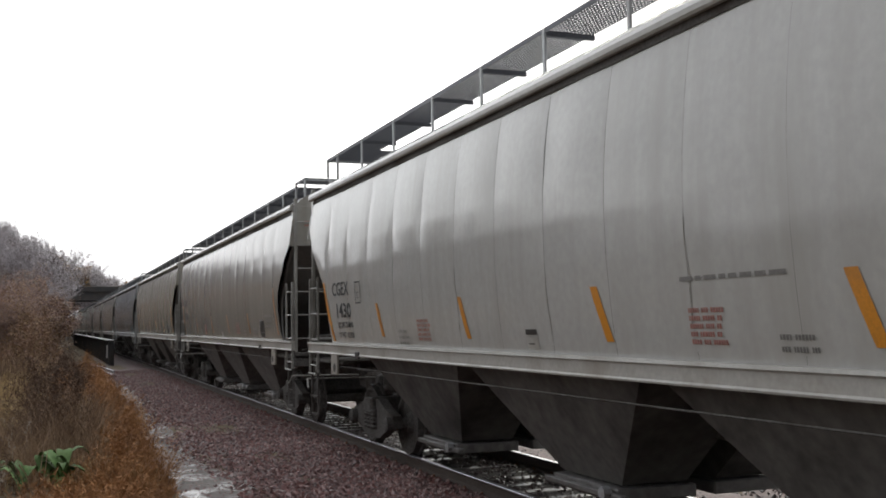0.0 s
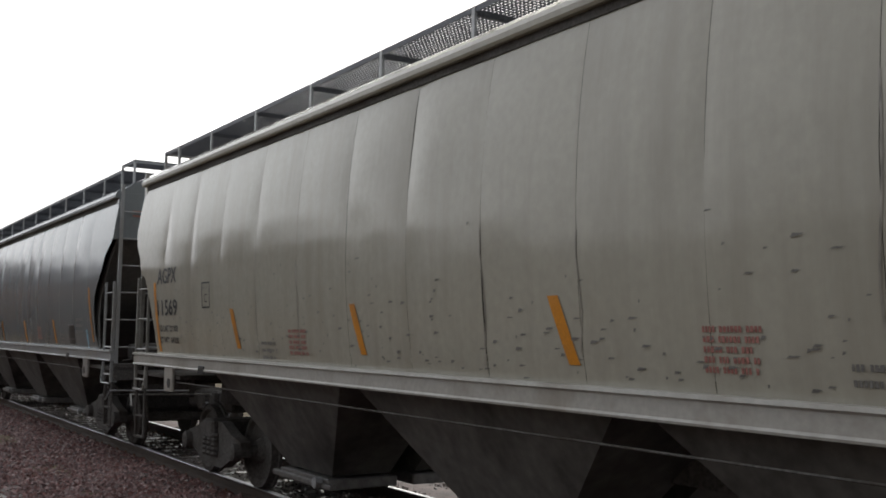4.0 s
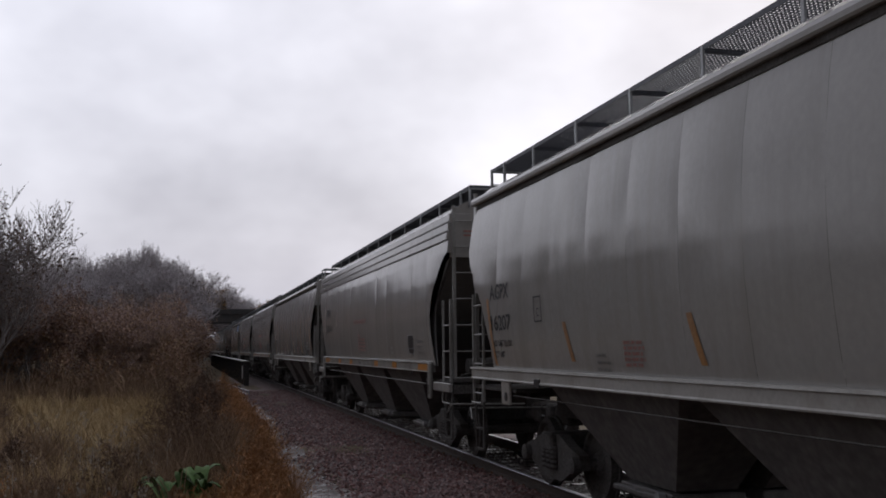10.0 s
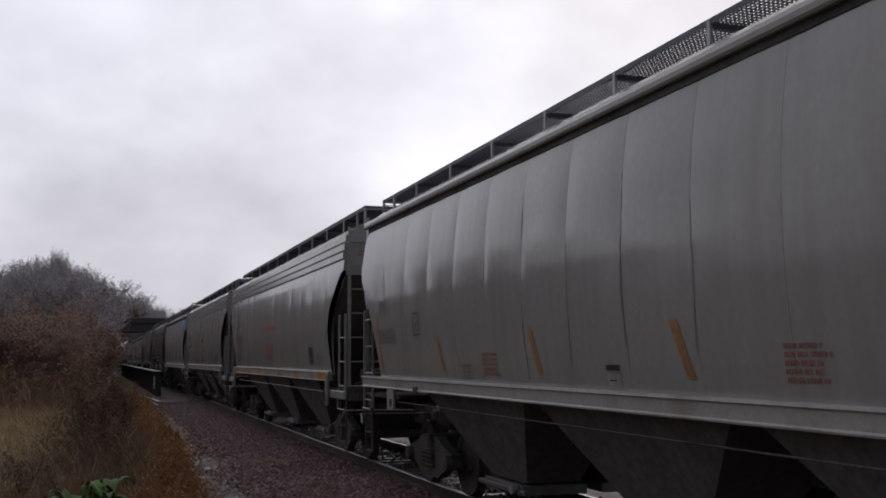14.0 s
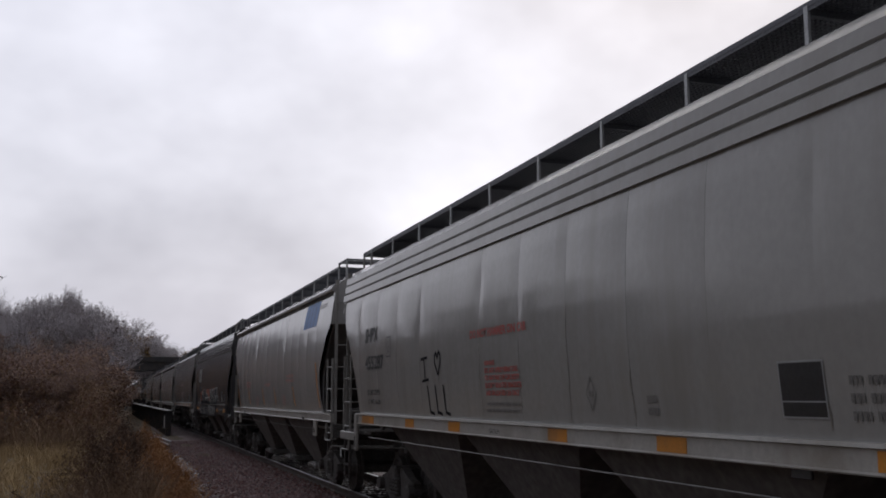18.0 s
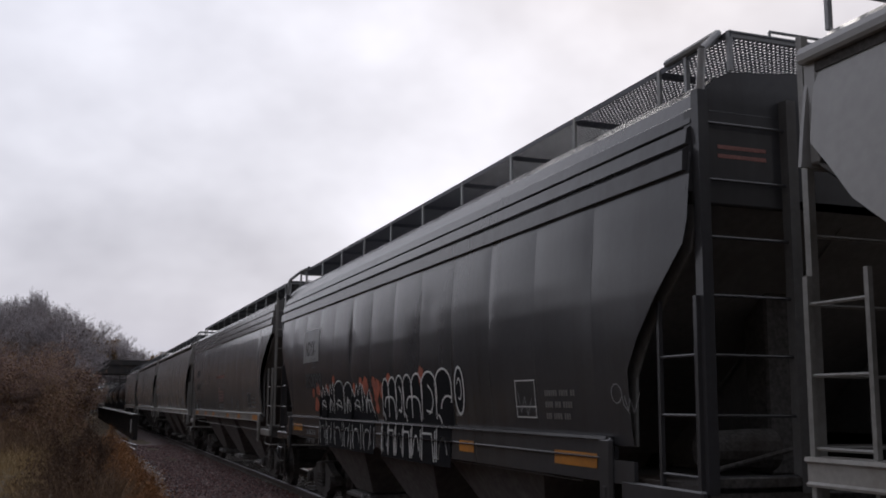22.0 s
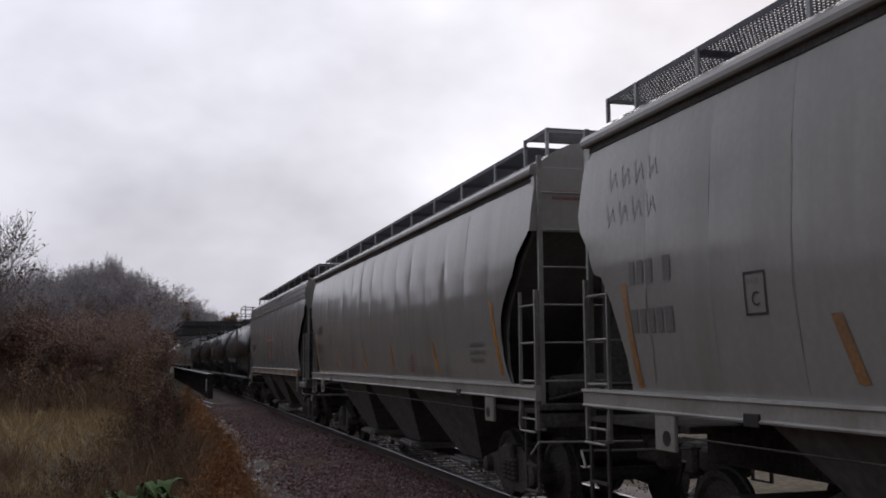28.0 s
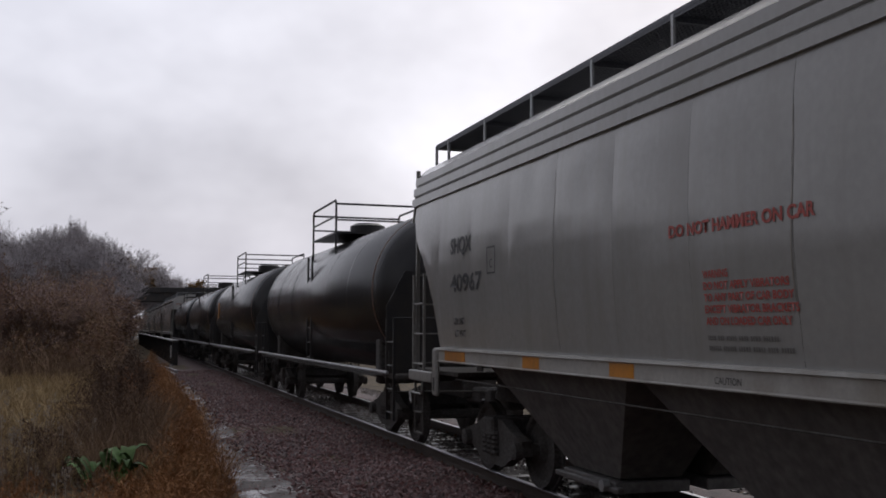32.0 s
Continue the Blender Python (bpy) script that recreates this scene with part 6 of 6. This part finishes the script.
def bush_spot(r):
    c = r.choice(((0.35, 15.6, 1.0), (0.1, 17.5, 1.05), (0.55, 19.5, 1.0), (-0.35, 14.2, 0.8), (-1.6, 13.0, 0.7), (-2.4, 17.0, 0.9), (-4.2, 22, 1.0), (-3.2, 13.5, 0.6), (-5.5, 30, 1.1), (0.5, 33, 1.3)))
    x, y = r.gauss(c[0], 0.36), r.gauss(c[1], 0.6)
    return x, y, c[2]


def seed_spot(r):
    y = 11 + 8 * r.random()
    return -0.2 - r.random() ** 1.3 * 4.0, y, 1.0


def verge_spot(r):
    y = -16 + 28 * r.random()
    x = path_x(y) - 0.75 - r.random() ** 1.3 * 9
    return x, y, (0.55 + 0.4 * noise.noise((x * 0.5, y * 0.5, 2))) * (0.35 if math.hypot(x, y) < 1.2 else 1.0)


def edge_spot(r):
    y = 39 + 16 * r.random()
    return -0.6 - r.random() * 16, y, 0.7 + 0.5 * noise.noise((y, y * 0.3, 5))


tagged(sheet("dry_grass", *tufts(5200, 11, straw_spot, 0.66, 0.006, 21, 0.75), STRAW), "straw-coloured dead grass in tufts", "grass", kind="stuff")
def fluff(count, mounds, leaf, seed):
    """Feathery dry weeds: thousands of small curled leaflets filling rounded, ragged mounds (x, y, half widths, height)."""
    rng = np.random.default_rng(seed)
    weight = np.array([m[2] * m[3] * m[4] for m in mounds])
    pick = rng.choice(len(mounds), count, p=weight / weight.sum())
    verts, faces = [], []
    for i in range(count):
        cx, cy, rx, ry, h = mounds[pick[i]]
        a, r = rng.uniform(0, math.tau), min(1.25, abs(rng.normal(0, 0.55)))
        x, y = cx + rx * r * math.cos(a), cy + ry * r * math.sin(a)
        dome = max(0.12, 1 - r * r) ** 0.6 * (0.85 + 0.55 * noise.noise((x * 2.4, y * 2.0, 4)) + 0.3 * noise.noise((x * 6, y * 6, 1)))
        z = ground_z(x, y) + h * max(0.08, dome) * rng.random() ** 0.55
        p, d = np.array((x, y, z)), rng.normal(0, 1, 3)
        d[2] += 0.7
        d /= np.linalg.norm(d)
        e = np.cross(d, rng.normal(0, 1, 3))
        e /= np.linalg.norm(e) + 1e-6
        l, w = leaf * rng.uniform(0.5, 1.7), leaf * rng.uniform(0.10, 0.24)
        k = 4 * i
        verts += [tuple(p - d * l), tuple(p + e * w), tuple(p + d * l), tuple(p - e * w)]
        faces.append((k, k + 1, k + 2, k + 3))
    return verts, faces


MOUNDS = [(x, y, 0.55, 1.15, 1.2 * h) for x, y, h in CLUMPS] + [(1.25, 26.5, 0.6, 2.2, 1.0), (1.4, 31.5, 0.6, 3.0, 1.0), (1.3, 38, 0.8, 4.0, 1.1), (1.25, 12.2, 0.38, 0.8, 0.5), (0.6, 12.6, 0.4, 0.8, 0.5), (-0.9, 11.6, 0.6, 0.6, 0.5), (-2.2, 12.6, 0.6, 0.7, 0.55), (-3.2, 14.0, 0.7, 0.7, 0.6)]
THICKETS = ((0.1, 15.6, 0.75, 0.9, 1.35), (-0.2, 17.6, 0.9, 1.2, 1.45), (0.5, 20.0, 0.7, 1.2, 1.4), (-0.9, 14.0, 0.7, 0.7, 0.8), (-0.5, 12.2, 0.6, 0.5, 0.5), (-1.6, 13.2, 0.7, 0.6, 0.6), (-2.4, 15.5, 0.9, 0.9, 0.75), (-3.6, 13.4, 0.8, 0.8, 0.6), (-4.6, 17.5, 1.0, 1.0, 0.7), (-4.2, 22, 1.2, 1.4, 0.9), (0.4, 30, 0.9, 2.5, 1.3), (-6.0, 30, 1.6, 2.0, 1.0))
BRUSH = [(-0.6 - 1.45 * k, 43.5 + 1.7 * math.sin(k * 1.9) + 0.4 * k, 1.3, 2.0, 2.0 + 0.9 * math.sin(k * 2.7 + 1)) for k in range(12)] + [(-0.2 - 0.9 * k, 51 + 2.2 * k, 1.2, 2.4, 2.6 + 0.7 * math.sin(k * 2.2)) for k in range(7)]
tagged(sheet("brown_weeds", *fluff(42000, BRUSH, 0.085, 29), LEAF_RUST), "tangled reddish-brown brush at the foot of the thicket", "brush", kind="stuff")
tagged(sheet("orange_weeds", *fluff(60000, MOUNDS, 0.034, 22), ORANGEGRASS), "rust-orange dry feathery weeds", "weeds", kind="stuff")
tagged(sheet("orange_weeds", *tufts(900, 12, clump_spot, 0.80, 0.0035, 27, 0.8), ORANGEGRASS), "rust-orange dry weed stalks", "weeds", kind="stuff")
tagged(sheet("brown_weeds", *fluff(48000, THICKETS, 0.036, 28), DARKWEED), "dark brown withered weed leaves", "weeds", kind="stuff")
tagged(sheet("brown_weeds", *tufts(800, 13, bush_spot, 1.08, 0.004, 23, 0.6), BROWNWEED), "dark brown dry weed stalks", "weeds", kind="stuff")
tagged(sheet("brown_weeds", *tufts(1500, 12, edge_spot, 1.5, 0.012, 24, 0.5), BROWNWEED), "tall brown brush at the edge of the thicket", "weeds", kind="stuff")
tagged(sheet("dry_grass", *tufts(2400, 9, verge_spot, 0.5, 0.006, 25, 0.8), STRAW), "short straw-coloured dead grass beside the path", "grass", kind="stuff")
heads_v, heads_f = [], []
head_rng = random.Random(31)
for _ in range(110):
    x, y, _h = seed_spot(head_rng)
    z = ground_z(x, y)
    top = z + head_rng.uniform(0.35, 0.75)
    for j in range(7):
        a, f = head_rng.uniform(0, math.tau), head_rng.uniform(0, 0.16)
        px, py, pz = x + 0.02 * math.cos(a), y + 0.02 * math.sin(a), top - f
        k = len(heads_v)
        heads_v += [(px, py, pz), (px + 0.035 * math.cos(a), py + 0.035 * math.sin(a), pz + 0.01), (px + 0.02 * math.cos(a), py + 0.02 * math.sin(a), pz + 0.04)]
        heads_f.append((k, k + 1, k + 2))
    k = len(heads_v)
    heads_v += [(x - 0.004, y, z), (x + 0.004, y, z), (x + 0.003, y, top), (x - 0.003, y, top)]
    heads_f.append((k, k + 1, k + 2, k + 3))
tagged(sheet("seed_heads", heads_v, heads_f, SEED), "pale feathery seed heads on dry stalks", "weeds", kind="stuff")

GREEN = material("broad_green_leaf", (0.06, 0.115, 0.032), 0.7, 0, 0.1, 20, 0.3, (0.13, 0.19, 0.07), 0.2, random=0.35)
plant = tagged(new("leafy_weed"), "green broad-leaved weed amid dry grass", "plant")
plant.location = (0.0, 12.8, ground_z(0.0, 12.8))
rng = random.Random(8)
for i in range(20):
    a = rng.uniform(0, math.tau)
    l, w = rng.uniform(0.22, 0.42), rng.uniform(0.06, 0.11)
    x0, y0 = rng.uniform(-0.34, 0.30), rng.uniform(-0.3, 0.3)
    verts, faces = [], []
    for j in range(6):
        f = j / 5
        r = l * f
        z = 0.10 + 0.05 * (i % 5) + 0.24 * math.sin(f * 2.4) + rng.uniform(-0.01, 0.01)
        g = w * math.sin(math.pi * min(0.97, f * 0.92 + 0.06))
        for s in (-1, 0, 1):
            verts.append((x0 + math.cos(a) * r - math.sin(a) * g * s, y0 + math.sin(a) * r + math.cos(a) * g * s, z + (0.02 if s else 0)))
    for j in range(5):
        for c in range(2):
            k = j * 3 + c
            faces.append((k, k + 1, k + 4, k + 3))
    sheet("leaf", verts, faces, GREEN, plant, smooth=True)

motions()
